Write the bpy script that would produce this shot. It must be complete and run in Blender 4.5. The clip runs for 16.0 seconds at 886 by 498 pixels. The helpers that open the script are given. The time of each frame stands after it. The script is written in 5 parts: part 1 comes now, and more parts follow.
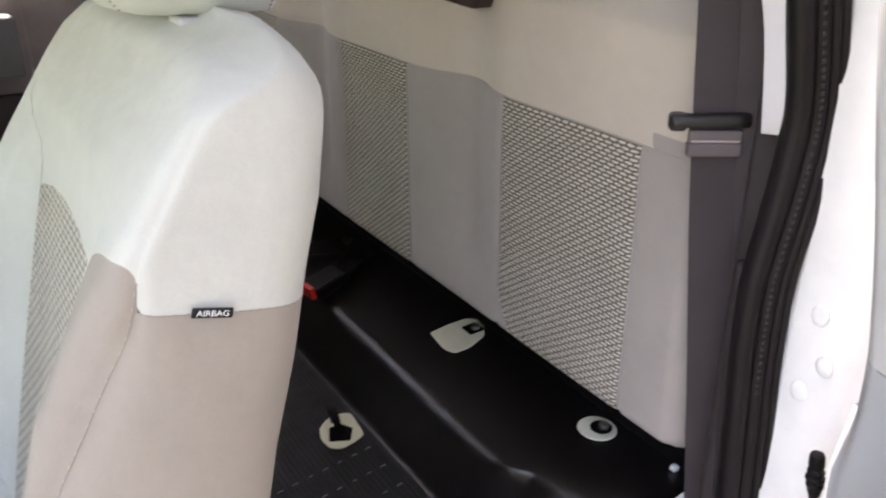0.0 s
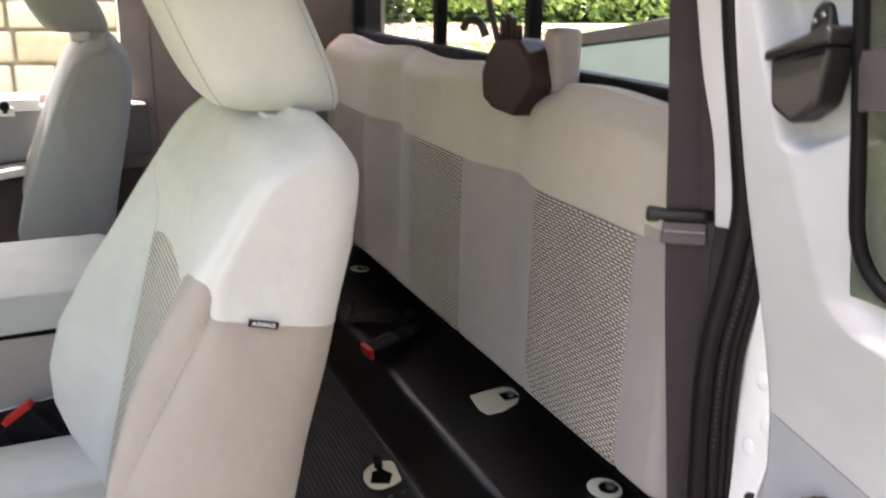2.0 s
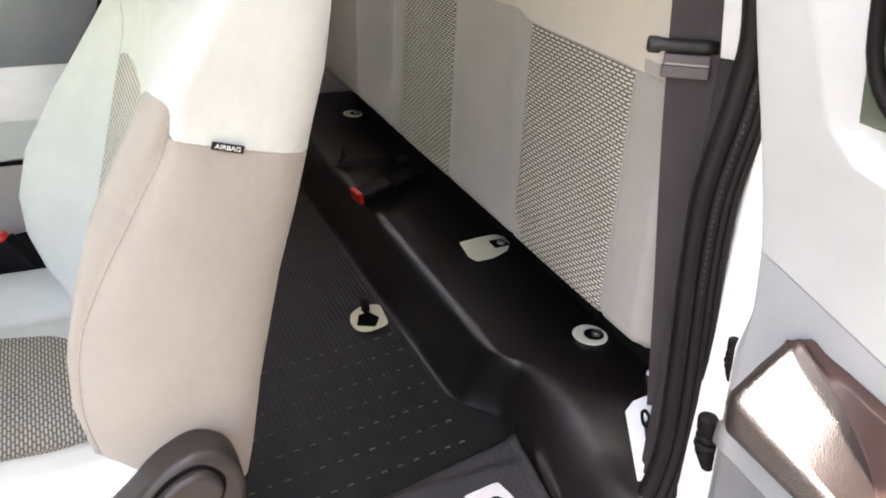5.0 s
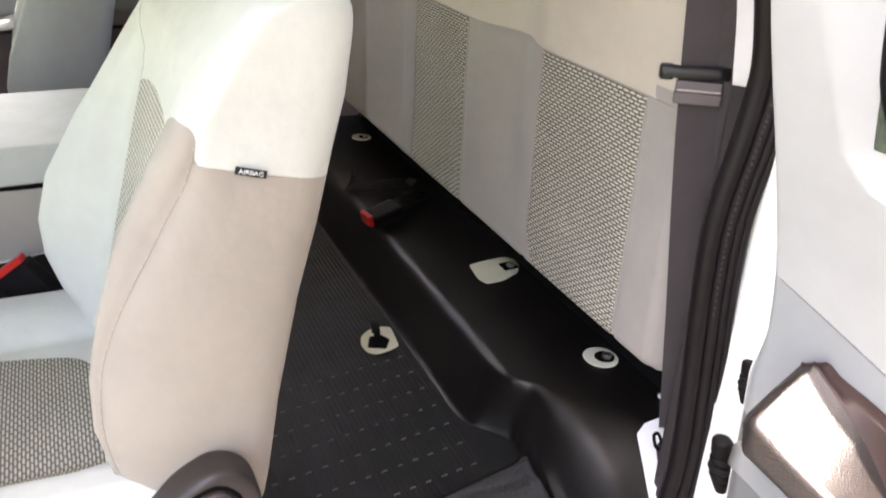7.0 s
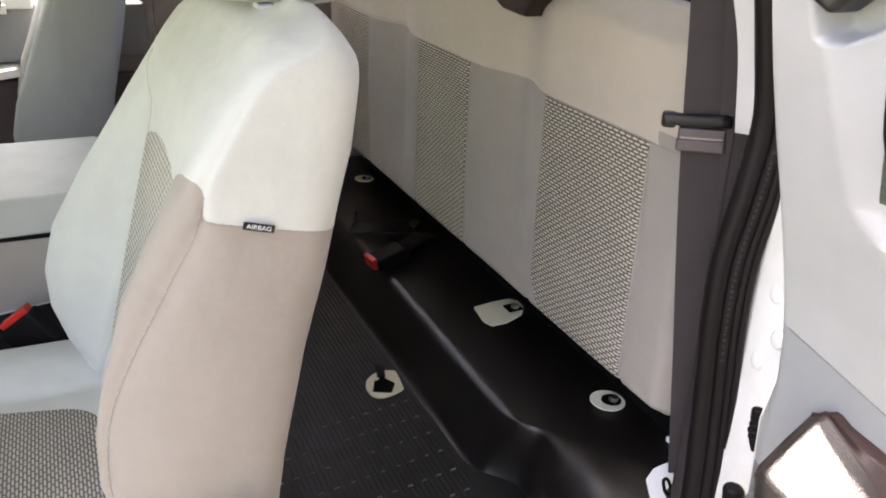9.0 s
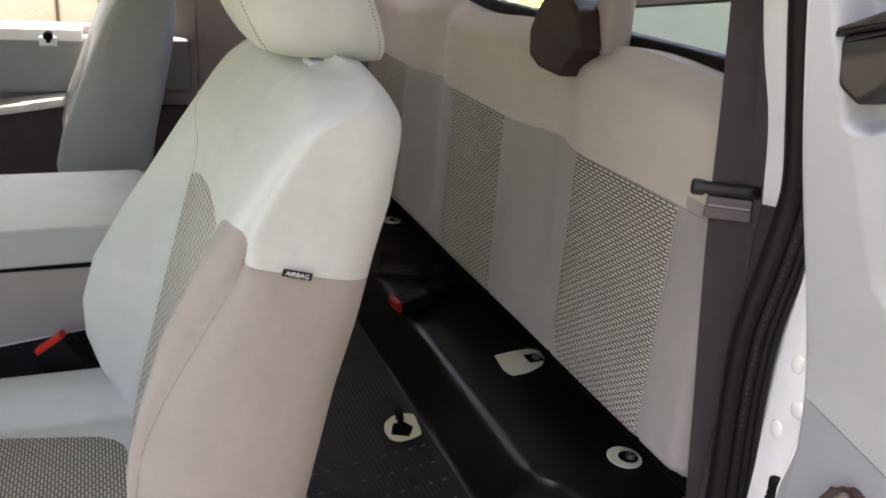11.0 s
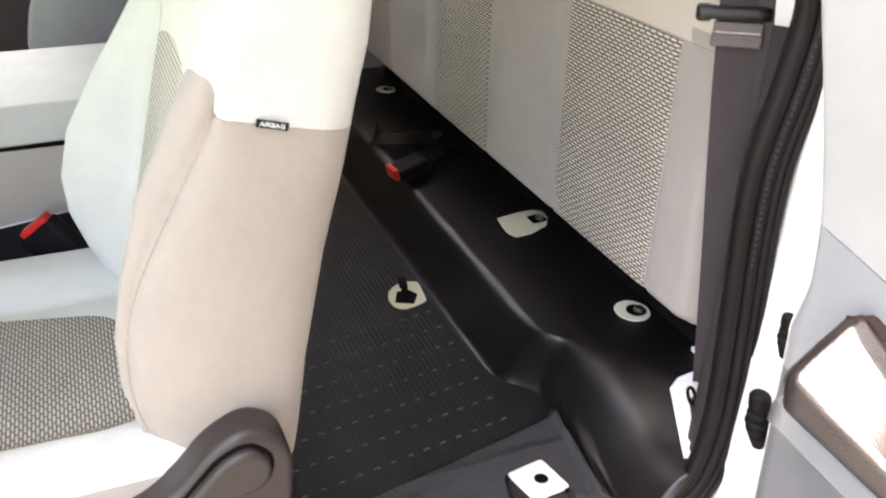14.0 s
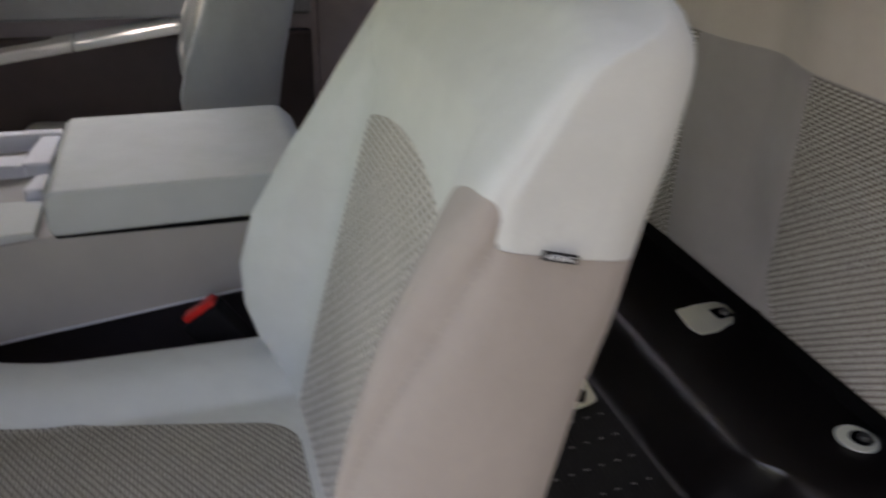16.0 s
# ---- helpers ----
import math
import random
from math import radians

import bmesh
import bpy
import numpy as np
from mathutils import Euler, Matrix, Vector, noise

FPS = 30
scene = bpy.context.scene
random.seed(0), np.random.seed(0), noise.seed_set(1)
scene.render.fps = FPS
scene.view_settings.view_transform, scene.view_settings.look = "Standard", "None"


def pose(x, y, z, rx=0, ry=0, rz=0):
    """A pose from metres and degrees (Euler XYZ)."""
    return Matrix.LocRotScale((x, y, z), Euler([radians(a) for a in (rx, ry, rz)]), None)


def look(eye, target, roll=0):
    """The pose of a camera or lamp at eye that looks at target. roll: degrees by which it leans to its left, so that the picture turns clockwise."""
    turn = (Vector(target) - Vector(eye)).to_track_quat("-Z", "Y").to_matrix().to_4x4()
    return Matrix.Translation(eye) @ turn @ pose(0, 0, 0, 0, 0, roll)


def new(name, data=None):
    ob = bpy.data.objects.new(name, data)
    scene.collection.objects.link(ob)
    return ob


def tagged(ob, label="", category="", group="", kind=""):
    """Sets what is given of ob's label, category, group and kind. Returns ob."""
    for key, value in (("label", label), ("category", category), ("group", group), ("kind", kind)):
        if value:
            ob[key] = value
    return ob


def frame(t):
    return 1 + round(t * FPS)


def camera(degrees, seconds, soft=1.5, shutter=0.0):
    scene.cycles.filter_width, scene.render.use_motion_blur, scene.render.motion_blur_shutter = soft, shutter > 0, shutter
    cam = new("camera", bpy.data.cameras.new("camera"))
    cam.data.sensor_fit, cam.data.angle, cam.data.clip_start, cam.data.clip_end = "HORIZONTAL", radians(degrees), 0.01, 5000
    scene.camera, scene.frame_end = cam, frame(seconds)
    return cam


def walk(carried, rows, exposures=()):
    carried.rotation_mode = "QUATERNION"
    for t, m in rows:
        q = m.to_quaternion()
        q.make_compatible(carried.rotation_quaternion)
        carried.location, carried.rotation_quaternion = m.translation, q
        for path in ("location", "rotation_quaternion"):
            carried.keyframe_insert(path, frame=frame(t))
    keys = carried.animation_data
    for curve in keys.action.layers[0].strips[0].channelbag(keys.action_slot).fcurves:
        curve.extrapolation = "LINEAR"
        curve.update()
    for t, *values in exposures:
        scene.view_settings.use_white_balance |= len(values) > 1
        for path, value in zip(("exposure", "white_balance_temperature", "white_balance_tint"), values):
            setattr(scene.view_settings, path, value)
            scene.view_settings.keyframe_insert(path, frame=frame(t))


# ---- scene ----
cam = camera(55.4, 16.0, soft=1.9, shutter=0.6)
PATH = [
    (0, (0.034, 0.011, 1.581), (0.992, 1.564, 0.762), -0.3),
    (0.5, (0.009, 0.018, 1.582), (1.061, 1.523, 0.789), 0.9),
    (1, (-0.005, -0.083, 1.581), (0.902, 1.522, 0.806), 2.2),
    (1.5, (0.016, -0.196, 1.587), (0.89, 1.42, 0.797), 3.8),
    (2, (0.007, -0.237, 1.622), (0.809, 1.492, 1.015), 1.4),
    (2.3, (0.006, -0.231, 1.635), (0.793, 1.512, 1.048), 3.1),
    (2.5, (0.012, -0.226, 1.634), (0.81, 1.509, 1.042), 3.3),
    (3, (0.025, -0.21, 1.612), (0.835, 1.463, 0.875), 4.8),
    (3.5, (0.042, -0.21, 1.59), (0.83, 1.435, 0.77), 4.3),
    (4, (0.051, -0.206, 1.572), (0.816, 1.404, 0.664), 4.1),
    (6.5, (0.035, -0.219, 1.574), (0.794, 1.394, 0.666), 1.8),
    (7, (0.029, -0.214, 1.579), (0.785, 1.421, 0.71), 2.8),
    (7.5, (0.033, -0.205, 1.594), (0.781, 1.46, 0.776), 1.9),
    (8, (0.032, -0.197, 1.598), (0.805, 1.467, 0.802), 2.8),
    (8.5, (0.03, -0.201, 1.596), (0.802, 1.461, 0.794), 2.3),
    (9, (0.025, -0.206, 1.597), (0.789, 1.462, 0.801), 2.1),
    (11.3, (0.003, -0.219, 1.625), (0.732, 1.503, 0.914), 4.6),
    (11.5, (0.01, -0.218, 1.618), (0.738, 1.491, 0.877), 4.0),
    (12, (0.025, -0.214, 1.608), (0.749, 1.477, 0.822), 3.2),
    (12.5, (0.038, -0.202, 1.593), (0.7415, 1.4535, 0.7195), 2.95),
    (13, (0.052, -0.198, 1.558), (0.74, 1.383, 0.545), 1.9),
    (13.4, (0.054, -0.193, 1.557), (0.738, 1.379, 0.528), 1.0),
    (13.5, (0.051, -0.196, 1.557), (0.736, 1.38, 0.535), 0.9),
    (14, (0.037, -0.191, 1.566), (0.719, 1.421, 0.598), 1.3),
    (14.5, (0.019, -0.186, 1.574), (0.659, 1.465, 0.646), 2.5),
    (15, (0.009, -0.152, 1.576), (0.619, 1.509, 0.644), 3.9),
    (15.2, (0.0, -0.123, 1.574), (0.622, 1.534, 0.643), 4.1),
    (15.5, (-0.022, -0.057, 1.576), (0.612, 1.605, 0.662), 4.8),
    (16, (-0.086, 0.055, 1.574), (0.454, 1.758, 0.675), 1.75),
]
EXPOSURES = [(0.0, 3.22, 7000, 21), (0.5, 3.16, 7200, 20), (0.9, 2.86, 7200, 20), (1.5, 2.86, 7200, 20), (2.0, 3.08, 7200, 20), (2.6, 2.80, 7200, 20), (3.2, 2.86, 7200, 20), (4.2, 3.52, 7250, 19), (6.5, 3.66, 7320, 18), (7.0, 3.66, 7320, 18), (8.0, 3.31, 7260, 19), (9.0, 3.29, 7260, 19), (11.4, 2.76, 7200, 20), (12.0, 2.91, 7200, 20), (12.5, 3.21, 7200, 20), (13.5, 3.87, 7320, 17), (14.5, 3.75, 7320, 17), (15.4, 3.17, 7200, 20), (16.0, 2.30, 7050, 21)]
walk(cam, [(t, look(eye, target, roll)) for t, eye, target, roll in PATH], EXPOSURES)

# ---- light: high sun, clear sky ----
TO_SUN = Vector((-0.20, 0.22, 0.955)).normalized()
world = bpy.data.worlds.new("sky")
scene.world = world
world.use_nodes = True
wn = world.node_tree
sky = wn.nodes.new("ShaderNodeTexSky")
sky.sky_type, sky.sun_disc = "NISHITA", False
sky.sun_elevation = math.asin(TO_SUN.z)
sky.sun_rotation = math.atan2(TO_SUN.x, TO_SUN.y)
sky.air_density, sky.dust_density = 1.0, 5.0
wn.links.new(sky.outputs[0], wn.nodes["Background"].inputs[0])
wn.nodes["Background"].inputs[1].default_value = 0.15
sun_data = bpy.data.lights.new("sun", "SUN")
sun_data.energy, sun_data.angle, sun_data.color = 4.5, radians(0.6), (1.0, 0.95, 0.88)
sun = new("sun", sun_data)
sun.matrix_world = look((0, 0, 6), Vector((0, 0, 6)) - TO_SUN)


# ---- materials ----
def base_mat(name, rough=0.6, metal=0.0, spec=0.5):
    m = bpy.data.materials.new(name)
    m.use_nodes = True
    b = m.node_tree.nodes["Principled BSDF"]
    b.inputs["Roughness"].default_value = rough
    b.inputs["Metallic"].default_value = metal
    b.inputs["Specular IOR Level"].default_value = spec
    return m, m.node_tree, b


def coords(nt, kind="Object"):
    return nt.nodes.new("ShaderNodeTexCoord").outputs[kind]


def noise_tex(nt, vec, scale, detail=4.0, rough=0.6):
    n = nt.nodes.new("ShaderNodeTexNoise")
    n.inputs["Scale"].default_value, n.inputs["Detail"].default_value = scale, detail
    n.inputs["Roughness"].default_value = rough
    nt.links.new(vec, n.inputs["Vector"])
    return n.outputs["Fac"]


def ramp(nt, fac, stops):
    r = nt.nodes.new("ShaderNodeValToRGB")
    els = r.color_ramp.elements
    while len(els) < len(stops):
        els.new(0.5)
    for e, (p, c) in zip(els, stops):
        e.position, e.color = p, (*c, 1)
    nt.links.new(fac, r.inputs["Fac"])
    return r.outputs["Color"]


def blend(nt, fac, a, b, how="MIX"):
    m = nt.nodes.new("ShaderNodeMix")
    m.data_type, m.blend_type = "RGBA", how
    for sock, v in ((m.inputs[0], fac), (m.inputs[6], a), (m.inputs[7], b)):
        if isinstance(v, bpy.types.NodeSocket):
            nt.links.new(v, sock)
        else:
            sock.default_value = v if isinstance(v, float) else (*v, 1)
    return m.outputs[2]


def bump(nt, b, height, strength, dist, under=None):
    n = nt.nodes.new("ShaderNodeBump")
    n.inputs["Strength"].default_value, n.inputs["Distance"].default_value = strength, dist
    nt.links.new(height, n.inputs["Height"])
    if under:
        nt.links.new(under, n.inputs["Normal"])
    nt.links.new(n.outputs[0], b.inputs["Normal"])
    return n.outputs[0]


def shade(c, f):
    return tuple(min(1.0, v * f) for v in c)


def fabric(name, colour, vary=0.10, nap=1400.0):
    """Fine knitted upholstery with faint soiling."""
    m, nt, b = base_mat(name, 0.92, 0, 0.2)
    v = coords(nt)
    big, mid, fine = noise_tex(nt, v, 7, 3), noise_tex(nt, v, 45, 4), noise_tex(nt, v, nap, 2)
    c = ramp(nt, big, [(0.3, shade(colour, 1 - vary)), (0.7, shade(colour, 1 + vary * 0.5))])
    c = blend(nt, 0.25, c, ramp(nt, mid, [(0.3, shade(colour, 0.86)), (0.7, shade(colour, 1.08))]))
    c = blend(nt, 0.3, c, ramp(nt, fine, [(0.3, shade(colour, 0.75)), (0.7, shade(colour, 1.15))]))
    nt.links.new(c, b.inputs["Base Color"])
    b.inputs["Sheen Weight"].default_value = 0.15
    n = bump(nt, b, big, 0.22, 0.03)
    n = bump(nt, b, mid, 0.14, 0.006, n)
    bump(nt, b, fine, 0.25, 0.0008, n)
    return m


def weave(name, light, dark, length, pitch, turn=0.0, along=0.85, across=0.75):
    """Coarse woven insert: pale floats in staggered rows over a dark ground; UV in metres."""
    m, nt, b = base_mat(name, 0.9, 0, 0.2)
    mp = nt.nodes.new("ShaderNodeMapping")
    mp.inputs["Rotation"].default_value = (0, 0, radians(turn))
    nt.links.new(coords(nt, "UV"), mp.inputs["Vector"])
    wob = noise_tex(nt, mp.outputs[0], 60, 2)
    add = nt.nodes.new("ShaderNodeMixRGB")
    add.inputs[0].default_value = 0.0015
    nt.links.new(mp.outputs[0], add.inputs[1])
    nt.links.new(wob, add.inputs[2])
    def math2(op, a, b=None):
        n = nt.nodes.new("ShaderNodeMath")
        n.operation = op
        for sock, val in zip(n.inputs, (a, b)):
            if isinstance(val, bpy.types.NodeSocket):
                nt.links.new(val, sock)
            elif val is not None:
                sock.default_value = val
        return n.outputs[0]
    sep = nt.nodes.new("ShaderNodeSeparateXYZ")
    nt.links.new(add.outputs[0], sep.inputs[0])
    v_ = math2("DIVIDE", sep.outputs[1], pitch)
    odd = math2("MULTIPLY", math2("FLOORED_MODULO", math2("FLOOR", v_), 2.0), 0.5)
    u_ = math2("ADD", math2("DIVIDE", sep.outputs[0], length), odd)
    def centre(q):
        return math2("MULTIPLY", math2("ABSOLUTE", math2("SUBTRACT", math2("FRACT", q), 0.5)), 2.0)
    du = math2("POWER", math2("MULTIPLY", centre(u_), 1.0 / along), 3.0)
    dv = math2("POWER", math2("MULTIPLY", centre(v_), 1.0 / across), 3.0)
    mr = nt.nodes.new("ShaderNodeMapRange")
    mr.interpolation_type = "SMOOTHSTEP"
    nt.links.new(math2("ADD", du, dv), mr.inputs["Value"])
    for k, val in (("From Min", 0.35), ("From Max", 1.7), ("To Min", 1.0), ("To Max", 0.0)):
        mr.inputs[k].default_value = val
    mask = mr.outputs[0]
    v = coords(nt)
    tone = ramp(nt, noise_tex(nt, mp.outputs[0], 90, 3), [(0.3, shade(light, 0.8)), (0.7, light)])
    c = blend(nt, mask, dark, tone)
    big = noise_tex(nt, v, 6, 3)
    c = blend(nt, 1.0, c, ramp(nt, big, [(0.3, (0.86, 0.86, 0.86)), (0.7, (1, 1, 1))]), "MULTIPLY")
    nt.links.new(c, b.inputs["Base Color"])
    n = bump(nt, b, mask, 0.8, 0.0015)
    bump(nt, b, noise_tex(nt, v, 1500, 2), 0.2, 0.0006, n)
    return m


def plastic(name, colour, rough=0.5, grain=700.0, depth=0.0006, vary=0.12, spec=0.45, amount=0.35):
    m, nt, b = base_mat(name, rough, 0, spec)
    v = coords(nt)
    big, fine = noise_tex(nt, v, 9, 4), noise_tex(nt, v, grain, 3)
    c = ramp(nt, big, [(0.3, shade(colour, 1 - vary)), (0.7, shade(colour, 1 + vary))])
    nt.links.new(c, b.inputs["Base Color"])
    r = ramp(nt, noise_tex(nt, v, 30, 4), [(0.3, (rough * 0.85,) * 3), (0.7, (min(1, rough * 1.15),) * 3)])
    nt.links.new(r, b.inputs["Roughness"])
    n = bump(nt, b, big, 0.1, 0.004)
    bump(nt, b, fine, amount, depth, n)
    return m


def leather_plastic(name, colour, rough, cell=260.0, depth=0.0012, spec=0.5, amount=0.4):
    """Moulded plastic or vinyl with a pebbled grain."""
    m, nt, b = base_mat(name, rough, 0, spec)
    v = coords(nt)
    vo = nt.nodes.new("ShaderNodeTexVoronoi")
    vo.inputs["Scale"].default_value = cell
    nt.links.new(v, vo.inputs["Vector"])
    big = noise_tex(nt, v, 12, 5)
    c = ramp(nt, big, [(0.3, shade(colour, 0.8)), (0.7, shade(colour, 1.25))])
    nt.links.new(c, b.inputs["Base Color"])
    n = bump(nt, b, big, 0.15, 0.004)
    bump(nt, b, vo.outputs["Distance"], amount, depth, n)
    return m


def paint(name, colour, rough=0.25):
    m, nt, b = base_mat(name, rough, 0, 0.5)
    v = coords(nt)
    c = ramp(nt, noise_tex(nt, v, 14, 5), [(0.3, shade(colour, 0.92)), (0.6, colour)])
    nt.links.new(c, b.inputs["Base Color"])
    b.inputs["Coat Weight"].default_value = 0.4
    bump(nt, b, noise_tex(nt, v, 220, 3), 0.05, 0.001)
    return m


def metal(name, colour, rough):
    m, nt, b = base_mat(name, rough, 1.0)
    v = coords(nt)
    nt.links.new(ramp(nt, noise_tex(nt, v, 160, 4), [(0.3, shade(colour, 0.7)), (0.7, colour)]), b.inputs["Base Color"])
    return m


def belt_web(name, colour):
    m, nt, b = base_mat(name, 0.75, 0, 0.3)
    w = nt.nodes.new("ShaderNodeTexWave")
    w.wave_type, w.bands_direction = "BANDS", "DIAGONAL"
    w.inputs["Scale"].default_value, w.inputs["Distortion"].default_value = 160, 0.5
    nt.links.new(coords(nt, "UV"), w.inputs["Vector"])
    v = coords(nt)
    c = ramp(nt, noise_tex(nt, v, 18, 4), [(0.3, shade(colour, 0.85)), (0.7, shade(colour, 1.12))])
    nt.links.new(blend(nt, 0.2, c, ramp(nt, w.outputs["Fac"], [(0, shade(colour, 0.7)), (1, shade(colour, 1.2))])), b.inputs["Base Color"])
    bump(nt, b, w.outputs["Fac"], 0.3, 0.0006)
    return m


M = {}
M["cloth"] = fabric("pale_grey_cloth", (0.577, 0.590, 0.546))
M["tan"] = fabric("beige_cloth", (0.352, 0.314, 0.275))
M["rear_up"] = fabric("rear_beige_cloth", (0.545, 0.480, 0.415))
M["rear_low"] = fabric("rear_grey_cloth", (0.345, 0.311, 0.290))
M["weave_rear"] = weave("rear_weave", (0.68, 0.64, 0.56), (0.135, 0.112, 0.092), 0.0166, 0.0058, 0, 0.80, 0.58)
M["weave_seat"] = weave("seat_weave", (0.56, 0.53, 0.45), (0.15, 0.135, 0.108), 0.0142, 0.0047, 90, 0.82, 0.64)
M["weave_back"] = weave("backrest_weave", (0.66, 0.63, 0.56), (0.29, 0.265, 0.23), 0.0170, 0.0075, 0, 0.84, 0.72)
M["black"] = leather_plastic("black_floor_plastic", (0.0070, 0.0052, 0.0049), 0.33, 420, 0.0006, 0.85)
M["mat"] = plastic("black_rubber", (0.0085, 0.0083, 0.0082), 0.50, 500, 0.0006, 0.2, 0.4)
M["nub"] = plastic("worn_rubber", (0.25, 0.25, 0.245), 0.45, 500, 0.0004, 0.2)
M["brown"] = plastic("dark_brown_plastic", (0.030, 0.0235, 0.0215), 0.42, 600, 0.0006, 0.12)
M["rubber"] = plastic("rubber_seal", (0.0045, 0.0038, 0.0042), 0.62, 350, 0.0008, 0.2, 0.15)
M["seal"] = plastic("mauve_black_seal", (0.0085, 0.0064, 0.0074), 0.5, 350, 0.0008, 0.2, 0.18)
M["belt"] = belt_web("belt_webbing", (0.047, 0.038, 0.041))
M["belt_fitting"] = plastic("mauve_grey_plastic", (0.095, 0.078, 0.082), 0.45, 500, 0.0005, 0.1)
M["trim"] = plastic("grey_trim_plastic", (0.372, 0.378, 0.386), 0.55, 420, 0.0009, 0.06)
M["reddish"] = plastic("reddish_brown_plastic", (0.034, 0.020, 0.018), 0.5, 500, 0.0006, 0.15, 0.3)
M["far_trim"] = plastic("mauve_grey_trim", (0.36, 0.31, 0.305), 0.6, 420, 0.0008, 0.1, 0.3)
# seat cloth darkened to hold the shade on the passenger seat
M["cloth_shaded"] = fabric("shaded_grey_cloth", (0.31, 0.312, 0.305))
M["guide"] = plastic("charcoal_guide_plastic", (0.016, 0.0145, 0.014), 0.42, 500, 0.0006, 0.15, 0.4)
# door trim grey darkened for the shade on the lower panel
M["trim_kick_shaded"] = plastic("shaded_kick_plastic", (0.135, 0.139, 0.148), 0.6, 380, 0.0009, 0.07)
M["trim_low"] = plastic("blue_grey_trim", (0.280, 0.291, 0.307), 0.55, 420, 0.0009, 0.06)
M["trim_lip"] = plastic("blue_grey_lip_plastic", (0.235, 0.243, 0.256), 0.55, 420, 0.0008, 0.06)
M["trim_dark"] = plastic("dark_grey_trim", (0.034, 0.028, 0.029), 0.6, 420, 0.0008, 0.1, 0.3)
M["door_mauve"] = plastic("mauve_brown_trim", (0.085, 0.067, 0.066), 0.6, 420, 0.0008, 0.1, 0.3)
M["trim_mid"] = plastic("slate_trim", (0.26, 0.26, 0.265), 0.5, 420, 0.0008, 0.08)
M["sill"] = leather_plastic("grained_sill_plastic", (0.030, 0.0283, 0.0283), 0.34, 420, 0.0030, 1.0, 1.0)
M["trim_light"] = plastic("pale_grey_trim", (0.55, 0.54, 0.56), 0.5, 420, 0.0006, 0.05)
M["vinyl"] = leather_plastic("dark_vinyl", (0.014, 0.0104, 0.0102), 0.42, 700, 0.0010, 1.0, 0.45)
M["white"] = paint("white_body_paint", (0.85, 0.85, 0.84))
M["cream"] = paint("primer_cream", (0.86, 0.845, 0.66), 0.45)
# near-black that stands in for shade in holes, gaps and under the bench
M["shade_black"] = plastic("black_for_shade", (0.005, 0.0045, 0.0045), 0.8, spec=0.08)
M["steel"] = metal("steel", (0.45, 0.43, 0.40), 0.35)
M["red"] = plastic("red_button", (0.55, 0.02, 0.015), 0.35, 400, 0.0003, 0.05)
M["tag"] = fabric("black_tag", (0.012, 0.012, 0.013))
M["print"] = fabric("white_print", (0.75, 0.75, 0.73), 0.03)
M["thread"] = fabric("seam_thread", (0.47, 0.425, 0.375), 0.05)
M["cons"] = plastic("grey_green_vinyl", (0.43, 0.44, 0.41), 0.5, 380, 0.0008, 0.06)
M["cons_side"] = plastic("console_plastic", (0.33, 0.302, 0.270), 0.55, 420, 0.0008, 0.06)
M["roof"] = fabric("headliner", (0.45, 0.44, 0.42))


def glass_mat(name, tone):
    m, nt, b = base_mat(name, 0.0)
    b.inputs["Transmission Weight"].default_value = 1.0
    b.inputs["IOR"].default_value = 1.02
    b.inputs["Base Color"].default_value = (*tone, 1)
    return m


M["glass"] = glass_mat("window_glass", (0.93, 0.97, 0.95))
M["glass_tint"] = glass_mat("tinted_door_glass", (0.34, 0.40, 0.28))
M["glass_green"] = glass_mat("windscreen_glass", (0.83, 0.95, 0.75))


# ---- mesh helpers ----
def finish(ob, material, smooth=True):
    ob.data.materials.append(material)
    if smooth:
        for p in ob.data.polygons:
            p.use_smooth = True
    return ob


def part(name, bm, material, parent=None, label="", smooth=True):
    me = bpy.data.meshes.new(name)
    bm.to_mesh(me)
    bm.free()
    ob = finish(new(name, me), material, smooth)
    if smooth and len(me.polygons) < 400 and name not in ("stone", "stitch", "rib"):
        even = ob.modifiers.new("even_shading", "WEIGHTED_NORMAL")
        even.weight = 80
    ob.parent = parent
    if label:
        tagged(ob, label)
    return ob


def thing(name, at, label, category, group="", kind=""):
    ob = new(name)
    ob.location = at
    ob.empty_display_size = 0.05
    bpy.context.view_layer.update()
    return tagged(ob, label, category, group, kind)


def under(ob, parent):
    """Parts are modelled in world metres; keep them there below their thing."""
    ob.parent = parent
    ob.matrix_parent_inverse = Matrix.Translation(-parent.location)
    return ob


def wpart(name, bm, material, parent, label="", smooth=True):
    return under(part(name, bm, material, None, label, smooth), parent)


def box(a, b, bevel=0.0, seg=2, bm=None, m=None):
    bm = bm or bmesh.new()
    r = bmesh.ops.create_cube(bm, size=1.0)
    a, b = Vector(a), Vector(b)
    for v in r["verts"]:
        v.co = Vector(((a[i] + b[i]) / 2 + v.co[i] * (b[i] - a[i]) for i in range(3)))
    if bevel:
        es = list({e for v in r["verts"] for e in v.link_edges})
        bmesh.ops.bevel(bm, geom=es, offset=bevel, segments=seg, profile=0.6, affect="EDGES")
    if m:
        bmesh.ops.transform(bm, matrix=m, verts=bm.verts)
    return bm


